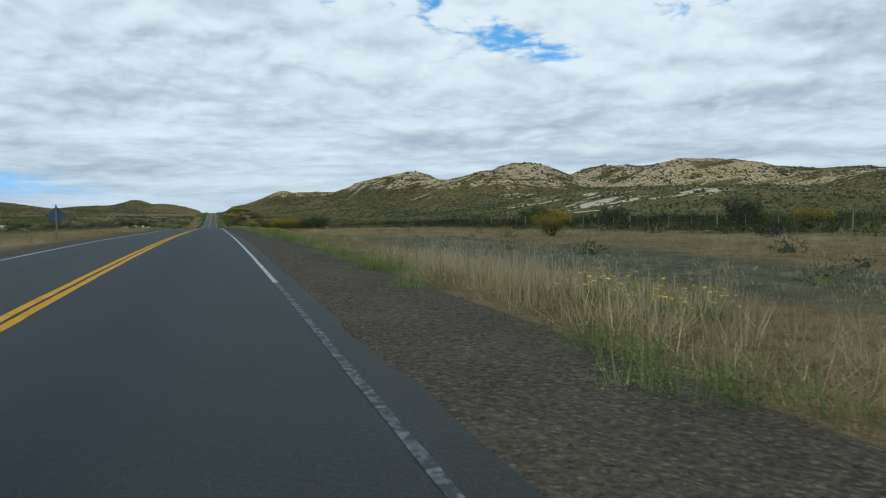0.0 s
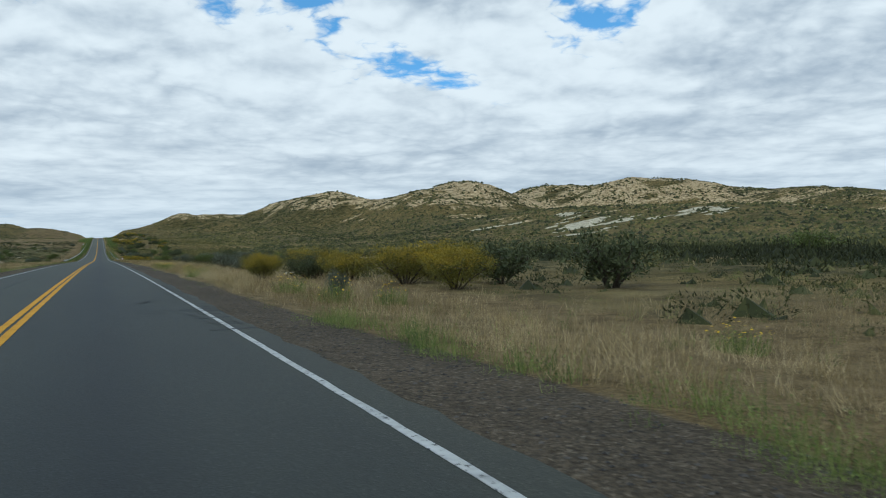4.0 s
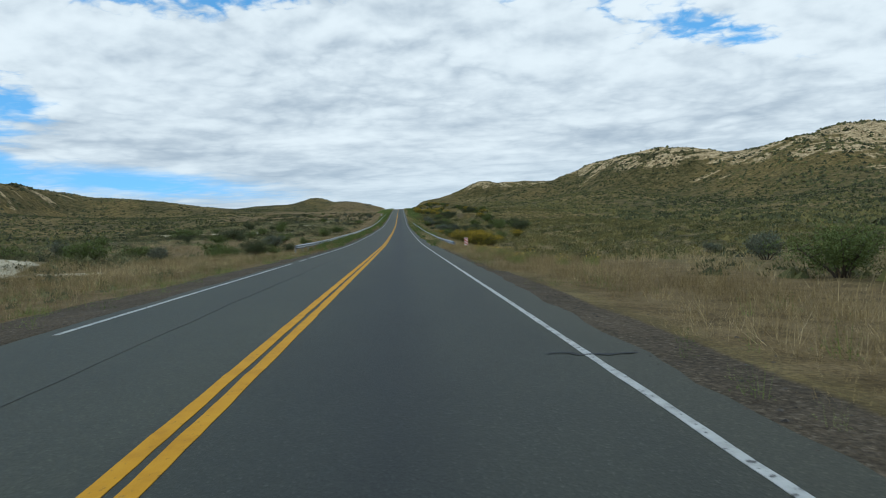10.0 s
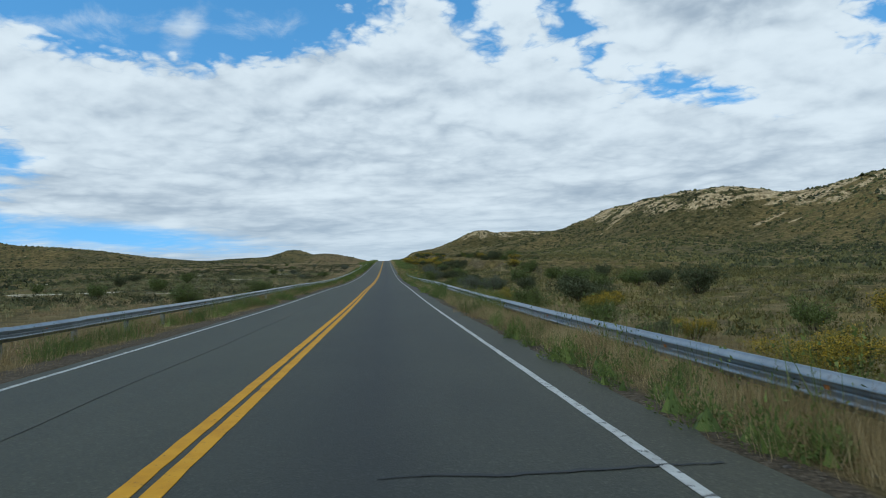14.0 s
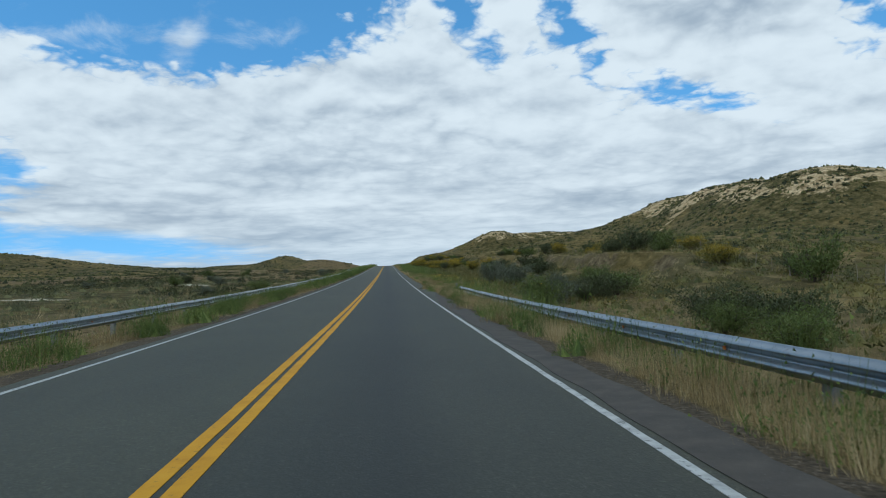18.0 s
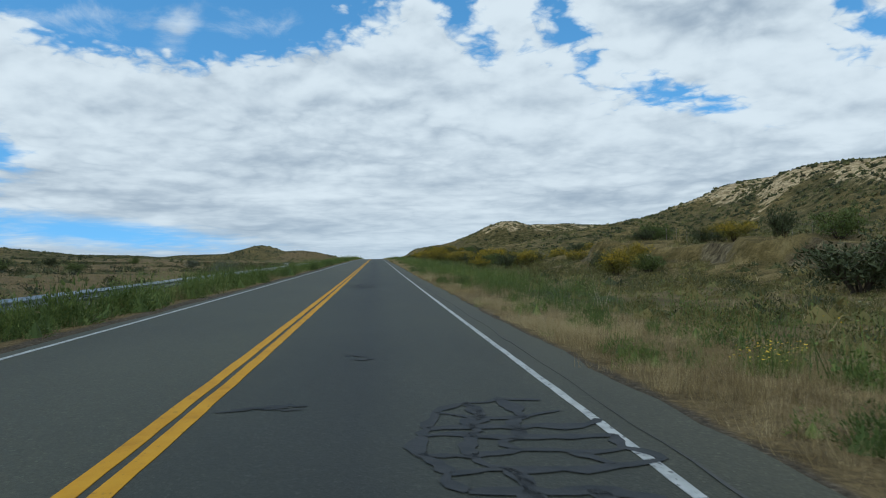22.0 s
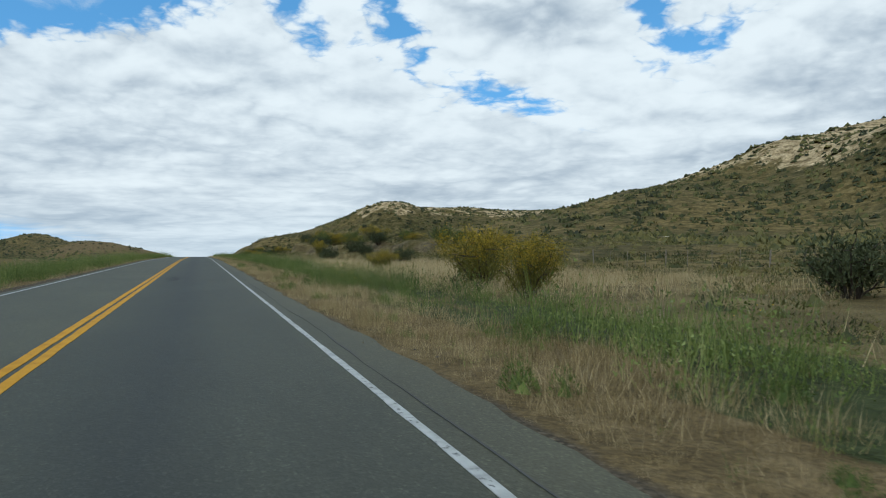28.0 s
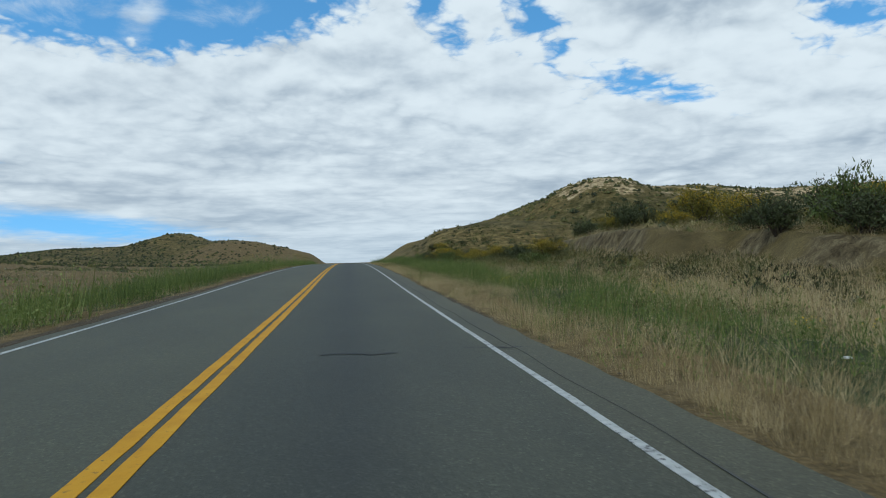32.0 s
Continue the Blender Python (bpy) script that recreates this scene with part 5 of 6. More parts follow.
x, y = scatter(5200, 16, 36, 500, 905, lambda x, y: smooth(bank_height(y), 0.6, 1.4) * (smooth(x, bank_face(y) + 0.2, bank_face(y) + 0.7) * smooth(x, bank_face(y) + 5, bank_face(y) + 2) + 0.5 * smooth(x, bank_face(y) - 6, bank_face(y) - 3) * smooth(x, bank_face(y) - 1, bank_face(y) - 2)))
stuff("bank_grass", stamp(x, y, rng.uniform(0.35, 0.75, len(x)), T_MID, 0.4 + 0.6 * rng.random(len(x))), M_STRAW, "pale dry grass along the lip and foot of the cut bank", "grass")

x, y = scatter(1100, -62, -18.5, 176, 330, lambda x, y: (0.3 + 0.7 * smooth(fbm(x / 7, y / 7, 190, 3), -0.3, 0.3)) * (1 - 0.8 * pale_mask(x, y)[2]))
stuff("bank_shrubs", stamp(x, y, 0.55 + 0.8 * rng.random(len(x)) ** 1.5, T_S1, 0.5 * rng.random(len(x)), 0.05), M_SAGE, "dark grey-green shrubs above the pale bank", "shrubs")

x, y = scatter(4600, 9.5, 62, 300, 570, lambda x, y: smooth(x, 9, 14) * off_face(x, y) * (0.25 + 0.75 * smooth(fbm(x / 6, y / 8, 195, 3), -0.5, 0.2)))
stuff("slope_shrubs", stamp(x, y, 0.45 + 0.75 * rng.random(len(x)) ** 1.5, T_S1B, np.clip(0.3 + 0.5 * rng.random(len(x)) + 0.3 * vnoise(x / 15, y / 25, 196), 0, 1), 0.05), M_SHRUB, "crowded olive and grey-green shrubs on the roadside slope", "shrubs")
x, y = scatter(9000, 7.5, 30, 300, 500, lambda x, y: 0.3 + 0.7 * smooth(fbm(x / 3, y / 5, 191, 3), -0.4, 0.3))
stuff("dry_grass", stamp(x, y, rng.uniform(0.22, 0.5, len(x)), T_MID, rng.random(len(x))), M_STRAW, "dry tussocks on the ground behind the guardrail", "grass")

# shrubs and tussocks leaning on the foot of the last bank
y = rng.uniform(788, 925, 620)
x = bank_face(y) - rng.uniform(1.7, 6.0, 620)
stuff("bank_shrubs", stamp(x, y, 0.35 + 0.75 * rng.random(len(x)) ** 1.4, T_S1, 0.15 + 0.7 * rng.random(len(x)), 0.12), M_SHRUB, "olive shrubs leaning on the foot of the bank", "shrubs")
y = rng.uniform(788, 925, 2600)
x = bank_face(y) + np.where(rng.random(2600) < 0.6, -rng.uniform(0.9, 6.0, 2600), rng.uniform(0.8, 4.0, 2600))
stuff("bank_grass", stamp(x, y, rng.uniform(0.35, 0.8, len(x)), T_MID, 0.35 + 0.6 * rng.random(len(x))), M_STRAW, "pale dry grass along the lip and foot of the cut bank", "grass")
x, y = scatter(4200, 10.5, 24, 760, 860, lambda x, y: smooth(x, bank_face(y) - 0.9, bank_face(y) - 2.5) * (0.4 + 0.6 * smooth(fbm(x / 3, y / 4, 201, 3), -0.4, 0.2)))
stuff("dry_grass", stamp(x, y, rng.uniform(0.45, 0.95, len(x)), T_MID, np.clip(0.45 + 0.55 * rng.random(len(x)), 0, 1)), M_STRAW, "tall golden tussocks before the cut bank", "grass")
# tangle of low shrubs and weeds in front of the last bank
x, y = scatter(900, 6.5, 21, 786, 930, lambda x, y: (0.25 + 0.75 * smooth(fbm(x / 3, y / 5, 197, 3), -0.3, 0.3)) * off_face(x, y) * smooth(x, 6, 11))
stuff("verge_shrubs", stamp(x, y, 0.25 + 0.6 * rng.random(len(x)) ** 1.5, T_S1, 0.2 + 0.8 * rng.random(len(x)), 0.05), M_SHRUB, "low olive shrubs tangled with weeds below the bank", "shrubs")
x, y = scatter(2000, 4.5, 11.5, 786, 930, lambda x, y: 0.75 * smooth(fbm(x / 1.6, y / 3, 198, 3), -0.05, 0.35))
stuff("verge_weeds", stamp(x, y, rng.uniform(0.3, 0.65, len(x)), T_WEED, rng.random(len(x))), M_WEED, "green weeds dotted through the dry verge grass", "weeds")
x, y = scatter(2600, 5.5, 17, 790, 930, lambda x, y: smooth(fbm(x / 2, y / 4, 199, 3), -0.1, 0.3))
stuff("dry_grass", stamp(x, y, rng.uniform(0.35, 0.75, len(x)), T_MID, 0.35 + 0.6 * rng.random(len(x))), M_STRAW, "pale dry tussocks among the weeds of the verge", "grass")

# low olive shrubs between the verge and the bank, and dark ones over the plain beyond the other guardrail
x, y = scatter(1500, 7.2, 15, 496, 570, lambda x, y: smooth(x, 7.0, 9.0) * (0.25 + 0.75 * smooth(fbm(x / 2.5, y / 4, 207, 3), -0.3, 0.2)) * off_face(x, y))
stuff("verge_shrubs", stamp(x, y, 0.25 + 0.5 * rng.random(len(x)) ** 1.4, T_S1, 0.3 + 0.6 * rng.random(len(x)), 0.05), M_SHRUB, "low olive shrubs and dry stems below the bank", "shrubs")
x, y = scatter(5200, -75, -11, 400, 760, lambda x, y: smooth(-x, 11, 15) * smooth(fbm(x / 9, y / 14, 208, 3), -0.3, 0.25) * (1 - 0.9 * pale_mask(x, y)[2]))
stuff("steppe_shrubs", stamp(x, y, 0.4 + 0.75 * rng.random(len(x)) ** 1.5, T_S1B, 0.5 * rng.random(len(x)), 0.05), M_SHRUB, "dark shrubs in drifts over the dry plain", "shrubs")

# thicket behind the first field
x, y = scatter(3600, 33, 70, 10, 215, lambda x, y: smooth(x, 34, 37) * (0.35 + 0.65 * smooth(fbm(x / 9, y / 9, 192, 3), -0.5, 0.2)) * smooth(y + x, 60, 80))
stuff("thicket", stamp(x, y, rng.uniform(0.7, 1.35, len(x)), T_S1B, np.clip(0.45 * vnoise(x / 18, y / 30, 193) + 0.15 * rng.random(len(x)), 0, 1), 0.06, rng.uniform(0.9, 1.5, len(x))), M_SHRUB, "continuous olive-green thicket behind the dry field", "shrubs")
x, y = scatter(900, -46, -9, 140, 225, lambda x, y: smooth(-x, 8, 13) * (0.15 + 0.85 * smooth(fbm(x / 6, y / 6, 194, 3), -0.1, 0.3)) * (1 - 0.9 * pale_mask(x, y)[2]) * (1 - 0.8 * smooth(-x, 24, 30) * smooth(y, 180, 188)))
stuff("steppe_shrubs", stamp(x, y, 0.35 + 0.7 * rng.random(len(x)) ** 1.6, T_S1, 0.75 * rng.random(len(x)), 0.05), M_SAGE, "olive and grey-green shrubs between dry grass tufts", "shrubs")

x, y = scatter(1300, -15, -6.3, 120, 300, lambda x, y: 0.2 + 0.8 * smooth(fbm(x / 2.5, y / 4, 200, 3), -0.1, 0.3))
stuff("verge_shrubs", stamp(x, y, rng.uniform(0.16, 0.42, len(x)), T_S1, rng.random(len(x)), 0.03), M_SAGE, "small olive cushions in the dry verge grass", "shrubs")

# loose stones of the shoulders
x, y = scatter(60000, 3.8, 7.6, -2, 300, lambda x, y: smooth(x, verge_east(y) + 0.5, verge_east(y) - 0.6) * smooth(x, 3.75, 3.95) * smooth(y, 300, 120) + 0.02)
x2, y2 = scatter(9000, -6.8, -3.7, 110, 300, lambda x, y: smooth(-x, verge_west(y) + 0.4, verge_west(y) - 0.6) * 0.6)
x3, y3 = scatter(9000, 8, 24, 10, 110, lambda x, y: 0.4 + 0 * x)
x4, y4 = scatter(1500, 4.0, 4.8, 300, 880, lambda x, y: 0.5 + 0 * x)
x, y = np.concatenate([x, x2, x3, x4]), np.concatenate([y, y2, y3, y4])


def pebble():
    p = np.array([(1, 0, 0), (0, 1, 0), (-1, 0, 0), (0, -1, 0), (0.2, 0.1, 0.5), (0, 0, -0.5)], float) * rng.uniform(0.65, 1.2, (6, 1))
    return np.array([[p[a], p[b], p[c]] for a, b, c in ((0, 1, 4), (1, 2, 4), (2, 3, 4), (3, 0, 4))])


stuff("gravel", stamp(x, y, 0.010 + 0.028 * rng.random(len(x)) ** 2.2, [pebble() for _ in range(5)], sink=-0.004), M_STONE, "loose grey-brown stones on the gravel shoulder", "gravel")


# ---------------------------------------------------------------- bushes, one by one
def bush_parts(kind, seed, fine=True):
    """Meshes of one bush about 1 high and 1.3 wide: stems, foliage and, on some, blossoms."""
    r = np.random.default_rng(seed)
    pieces, tips = [], []
    for k in range(11):
        a, lean = 2 * math.pi * k / 11 + r.normal(0, 0.3), r.uniform(0.12, 0.62)
        pts, q = [], np.array([0.05 * math.cos(a), 0.05 * math.sin(a), -0.06])
        h = r.uniform(0.55, 0.9) * (1.1 - 0.45 * lean)
        for s in np.linspace(0, 1, 5):
            pts.append(q + np.array([math.cos(a) * lean * s ** 1.25, math.sin(a) * lean * s ** 1.25, h * s]) + r.normal(0, 0.015, 3) * (s > 0))
        pieces.append(tube(pts, np.linspace(0.022, 0.006, 5)))
        for j in (2, 3, 4):
            for _ in range(2):
                end = pts[j] + np.array([r.normal(0, 0.16), r.normal(0, 0.16), abs(r.normal(0.06, 0.09))])
                pieces.append(tube([pts[j], (pts[j] + end) / 2 + r.normal(0, 0.01, 3), end], (0.008, 0.006, 0.003), 3))
                tips.append(end)
            tips.append(pts[j])
    tips = np.array(tips)
    v, f = join_arrays([(a, b) for a, b in pieces])
    stems = mesh_from("trunk", v, f, M_BARK)

    def leaves(n, size, spread, lift=0.0, slim=0.45, upright=0.0, top=False):
        pool = tips[tips[:, 2] > np.quantile(tips[:, 2], 0.5)] if top else tips
        c = pool[r.integers(0, len(pool), n)] + r.normal(0, spread, (n, 3)) + (0, 0, lift)
        c[:, 2] = np.maximum(c[:, 2], 0.04)
        d, e = r.normal(0, 1, (n, 3)) + c * (upright, upright, upright), r.normal(0, 1, (n, 3))
        d[:, 2] += upright
        d /= np.linalg.norm(d, axis=1)[:, None]
        e -= (e * d).sum(1)[:, None] * d
        e /= np.linalg.norm(e, axis=1)[:, None]
        s = (size * r.uniform(0.5, 1.3, n))[:, None]
        v = np.stack([c - d * s * 0.6 - e * s * slim, c - d * s * 0.6 + e * s * slim, c + d * s], 1).reshape(-1, 3)
        return v, np.arange(len(v)).reshape(-1, 3)

    leaf = {"yellow": M_OLIVE, "grey": M_GREYLEAF, "dark": M_DARKLEAF, "green": M_GREENLEAF}[kind]
    n = (11000 if kind == "yellow" else 9000) if fine else 2600
    big = 1.0 if fine else 1.9
    out = [("trunk", stems), ("crown", mesh_from("crown", *leaves(n, (0.027 if kind == "yellow" else 0.031) * big, 0.085, 0.0, 0.28, 1.0), leaf))]
    if kind == "yellow":
        out.append(("blossom", mesh_from("blossom", *leaves(8000 if fine else 2200, 0.013 * big, 0.075, 0.06, 0.36, 0.5, True), M_BLOOM)))
    return out


MASTER = {(kind, k, fine): bush_parts(kind, 200 + 10 * i + k, fine) for i, kind in enumerate(("yellow", "grey", "dark", "green")) for k in range(3) for fine in (True, False)}
BUSH_TEXT = {"yellow": ("flowering_bush", "olive-green steppe bush covered in ochre-yellow blossom"), "grey": ("grey_bush", "rounded grey-green desert bush"),
             "dark": ("dark_bush", "dense dark green steppe bush"), "green": ("green_bush", "bright olive-green leafy bush")}


def plant(kind, x, y, w, h):
    name, label = BUSH_TEXT[kind]
    ob = thing(name, (x, y, gz(x, y) - 0.02), label, "bush", "bushes beside the road")
    ob.rotation_euler = (0, 0, rng.uniform(0, 6.28))
    ob.scale = (w / 1.35, w / 1.35, h)
    for pn, me in MASTER[(kind, int(rng.integers(0, 3)), abs(x) < 15.5)]:
        part(pn, me, ob)


# x, y, width, height
YELLOW_BUSHES_A = (
    (22.4, 55.8, 2.3, 1.6), (12.3, 159.7, 2.6, 1.2), (11.4, 355, 3.6, 1.3), (9.9, 341.0, 4.2, 2.15), (10.9, 337.5, 3.6, 2.2), (8.6, 346.0, 2.2, 1.1), (11, 361.5, 3, 1.3),
    (11.8, 668, 3.6, 2.7), (13.7, 662, 4.1, 2.2), (18.8, 655, 4.4, 2.2), (11, 704, 3.4, 1.8), (10.9, 673, 3.4, 2.5), (10.6, 668.5, 2.2, 1.7), (11.6, 677.5, 3.6, 2.6),
    (12.8, 734.3, 3.4, 2.4), (12.1, 728.5, 2.4, 2.1), (20.5, 826, 2.6, 2.4), (14.5, 905, 3.2, 2), (16, 918, 3.6, 2.1),
)
YELLOW_BUSHES_B = (
    (8.6, 143, 1.9, 1.35), (12.6, 147.5, 3, 1.6), (10.5, 154.6, 1.7, 0.9), (12.6, 142, 3, 1.3), (13, 135.5, 3.2, 1.5), (13.4, 131.5, 2.6, 1.6), (15.5, 138.5, 3.2, 1.7),
    (16, 650, 3.4, 2), (21, 668, 4, 2.4), (24, 690, 3.6, 2.2), (17, 690, 3.4, 2), (19.3, 703, 3.8, 2.1), (26, 712, 3.6, 2.2), (14.8, 760, 2.2, 1.4), (28, 845, 3.4, 2.2),
    (28.5, 822, 4.4, 2.5), (26, 858, 3.4, 2.4), (25, 838, 3, 2), (13, 345, 3, 1.5),
)
GREY_BUSHES_A = (
    (12.5, 168.7, 4, 1.5), (12.6, 183.4, 2.7, 1.3), (11.5, 505.1, 2.8, 1.7), (11, 512.4, 2.6, 2.1), (11.5, 682.1, 2.4, 1.9), (7.6, 127.4, 0.7, 0.8), (-24, 200, 2.2, 1.1),
    (15.5, 176, 3, 1.3),
)
DARK_BUSHES_A = (
    (-46, 231, 6.5, 2.6), (-44, 260, 5, 2.2), (-17.2, 235.1, 1.7, 1.4), (-16.9, 249.7, 1.7, 1.4), (-18.5, 222, 2.2, 1.5), (-20.5, 228, 2, 1.4), (10.4, 370, 1.7, 0.9),
    (-32, 398.5, 6, 2.1), (16.5, 463.3, 2.2, 1.4), (15.1, 476.3, 4, 1.9), (16, 472.3, 2.7, 1.6), (14.6, 492.5, 3.6, 1.6), (12.6, 494.2, 2.2, 1.3),
    (13.5, 491.4, 2.3, 1.2), (22.6, 556, 5, 2.3), (21.5, 579, 5, 2.2), (10.2, 643.7, 1.5, 0.9), (10.3, 680.3, 1.6, 1.4), (16.6, 795, 2.5, 2), (21, 776.7, 2.2, 1.7),
)
DARK_BUSHES_B = (
    (11.3, 144.6, 2.6, 1.4), (13.8, 150.5, 3, 1.5), (16.8, 134, 3.4, 1.9), (17.8, 128, 3.6, 2), (18.2, 140, 3.4, 1.8), (17.6, 802, 1.9, 1.3), (22, 842, 3, 2),
    (24.8, 818, 4.6, 2.3), (24.5, 811, 3, 1.6), (27.5, 815, 4.2, 2.3), (24, 866, 3.4, 2.2), (19, 884, 3.2, 2), (15, 930, 3.4, 2), (17, 945, 3.6, 2.2), (-19, 262, 1.8, 1.2),
)
GREEN_BUSHES_A = (
    (-16, 322, 3, 1.2), (-13, 311, 2.4, 1), (-20, 336, 3.5, 1.4), (-12.5, 331, 2, 0.9), (-29, 257, 2.4, 1.2), (-44, 410, 7, 2.2), (17.4, 556.2, 3.4, 1.5),
    (16.8, 552.6, 2.8, 1.6), (23, 838, 3.4, 2.4), (27, 832, 3.6, 2.6), (14, 442.6, 1.3, 0.8), (5.9, 437, 1.3, 0.8), (13, 895, 2.6, 1.7), (15.5, 957, 3.2, 1.9),
    (13, 972, 3, 1.8), (-27, 330, 4, 1.4), (-34, 318, 4, 1.5),
)
for kind, spots in (("yellow", YELLOW_BUSHES_A), ("yellow", YELLOW_BUSHES_B), ("grey", GREY_BUSHES_A), ("dark", DARK_BUSHES_A), ("dark", DARK_BUSHES_B), ("green", GREEN_BUSHES_A)):
    for x, y, w, h in spots:
        plant(kind, x, y, w, h)


def resume(state, spare):
    """The random numbers from a given point of their sequence on, so that a grown layout stays as it is."""
    g = np.random.default_rng(7)
    now = g.bit_generator.state
    now["state"]["state"], now["has_uint32"], now["uinteger"] = state, 1, spare
    g.bit_generator.state = now
    return g


def crowd(x0, x1, y0, y1, n, w0, w1, kinds):
    """Bushes crowding a slope: stretch across, stretch along, how many, widths, kinds."""
    for k in range(n):
        x, y, w = rng.uniform(x0, x1), rng.uniform(y0, y1), rng.uniform(w0, w1)
        if float(off_face(np.array([x]), np.array([y]))[0]) > 0.9 and not (-27 < x < -13 and 210 < y < 285) and not (-48 < x < -28 and 190 < y < 214):
            plant(kinds[int(rng.integers(0, len(kinds)))], x, y, w, w * rng.uniform(0.45, 0.7))


for group in ((9.5, 17, 436, 500, 15, 1.6, 3.4, ("dark", "green", "grey")), (15, 34, 400, 540, 32, 2.0, 4.2, ("dark", "green", "dark", "green")),
              (12.5, 34, 596, 725, 38, 2.0, 3.8, ("yellow", "green", "dark")),
              (9, 22, 366, 404, 9, 1.4, 2.8, ("yellow", "green")), (-44, -15, 140, 215, 11, 1.2, 2.6, ("dark", "grey", "green")), (-40, -18, 215, 300, 14, 1.5, 3.0, ("dark", "grey")),
              (-48, -11, 300, 430, 22, 1.6, 3.4, ("green", "dark", "grey")), (-55, -14, 430, 700, 26, 1.6, 3.4, ("dark", "green", "grey")), (12, 30, 160, 300, 22, 1.4, 3.0, ("dark", "grey", "green")), (38, 62, 30, 150, 24, 2.2, 4.4, ("dark", "green", "yellow"))):
    crowd(*group)
rng = resume(78706326946069324606904285316363367112, 1016548435)
crowd(15, 30, 845, 985, 26, 1.8, 3.4, ("dark", "yellow", "green"))

# bushes crowning the cut banks
rng = resume(332972244676652157737249899347646248864, 1041429110)
for y0, y1, n in ((506, 660, 22), (786, 972, 52)):
    for k in range(n):
        y = y0 + (y1 - y0) * (k + 0.5) / n + rng.uniform(-2.5, 2.5)
        kind = ("dark", "yellow", "green", "dark", "yellow")[int(rng.integers(0, 5))]
        plant(kind, float(bank_face(y)) + rng.uniform(1.9, 7.5), y, rng.uniform(2.0, 3.6), rng.uniform(1.2, 2.1))


def flower_clump_meshes(seed):
    r = np.random.default_rng(seed)
    n = 300
    a, q = r.uniform(0, 6.283, n), 0.5 * np.sqrt(r.random(n))
    tip = np.stack([q * np.cos(a), q * np.sin(a), r.uniform(0.35, 0.9, n) * (1 - 0.6 * q)], 1)
    base = np.stack([q * np.cos(a) * 0.8, q * np.sin(a) * 0.8, np.zeros(n)], 1)
    sd = r.normal(0, 0.0035, (n, 3))
    lv = leaf_cloud(320, 0.085, 0.06, 0.62, 0.15, 0.25, 0.2) * (0.5, 0.5, 1.0)
    v = np.concatenate([np.stack([base - sd, base + sd, tip], 1), lv]).reshape(-1, 3)
    leaves = mesh_from("leaves", v, np.arange(len(v)).reshape(-1, 3), M_WEED, {"tint": np.repeat(r.random(len(v) // 3), 3)})
    top = tip[r.integers(0, n, 60)] + (0, 0, 0.02)
    ring = np.linspace(0, 6.283, 7)[:6]
    tilt = r.normal(0, 0.35, (60, 2))
    pts = []
    for c, t in zip(top, tilt):
        s = r.uniform(0.013, 0.025)
        for g in ring:
            dx, dy = s * math.cos(g), s * math.sin(g)
            pts.append(c + (dx, dy, dx * t[0] + dy * t[1]))
    flowers = mesh_from("flowers", np.array(pts), np.arange(360).reshape(-1, 6), M_PETAL)
    return leaves, flowers


CLUMPS = [flower_clump_meshes(400 + k) for k in range(3)]
DAISIES_A = (
    (7, 130.6, 1.3, 0.7), (7.1, 125.6, 1.1, 0.8), (8.3, 124.8, 1, 0.7), (6.1, 169.5, 1.3, 0.6), (5.9, 165.5, 1, 0.6), (6, 173.5, 1.4, 0.5), (6.4, 153, 1.2, 0.6),
    (5.7, 146, 0.9, 0.5), (8.3, 24, 1.8, 0.6), (8.6, 22.5, 1.6, 0.5), (7.4, 290, 1.1, 0.6), (8.2, 286, 1, 0.6), (6.6, 296, 0.9, 0.5), (7.6, 300, 0.9, 0.5),
    (7.3, 497, 1.1, 0.6), (8, 501, 1, 0.6),
)
DAISIES_B = (
    (8.4, 529, 1.2, 0.6), (9.3, 533, 1.1, 0.6), (7.4, 537, 1, 0.5), (6, 661, 0.6, 0.3), (7.9, 737, 1.2, 0.6), (8.6, 741, 1.1, 0.6), (9.2, 746, 1.1, 0.6),
    (8.3, 768, 1.1, 0.6), (9.5, 772, 1.1, 0.6), (-7.2, 181, 1, 0.5), (-6.9, 186, 0.9, 0.5), (-8, 176, 1, 0.5), (-5.6, 430, 0.9, 0.5), (-5.7, 492, 1, 0.6),
    (-5.4, 486, 0.9, 0.5), (-6.9, 148, 1, 0.5), (7, 79, 1.3, 0.7), (8.2, 81.5, 1.2, 0.7), (7.5, 84, 1.2, 0.6),
)
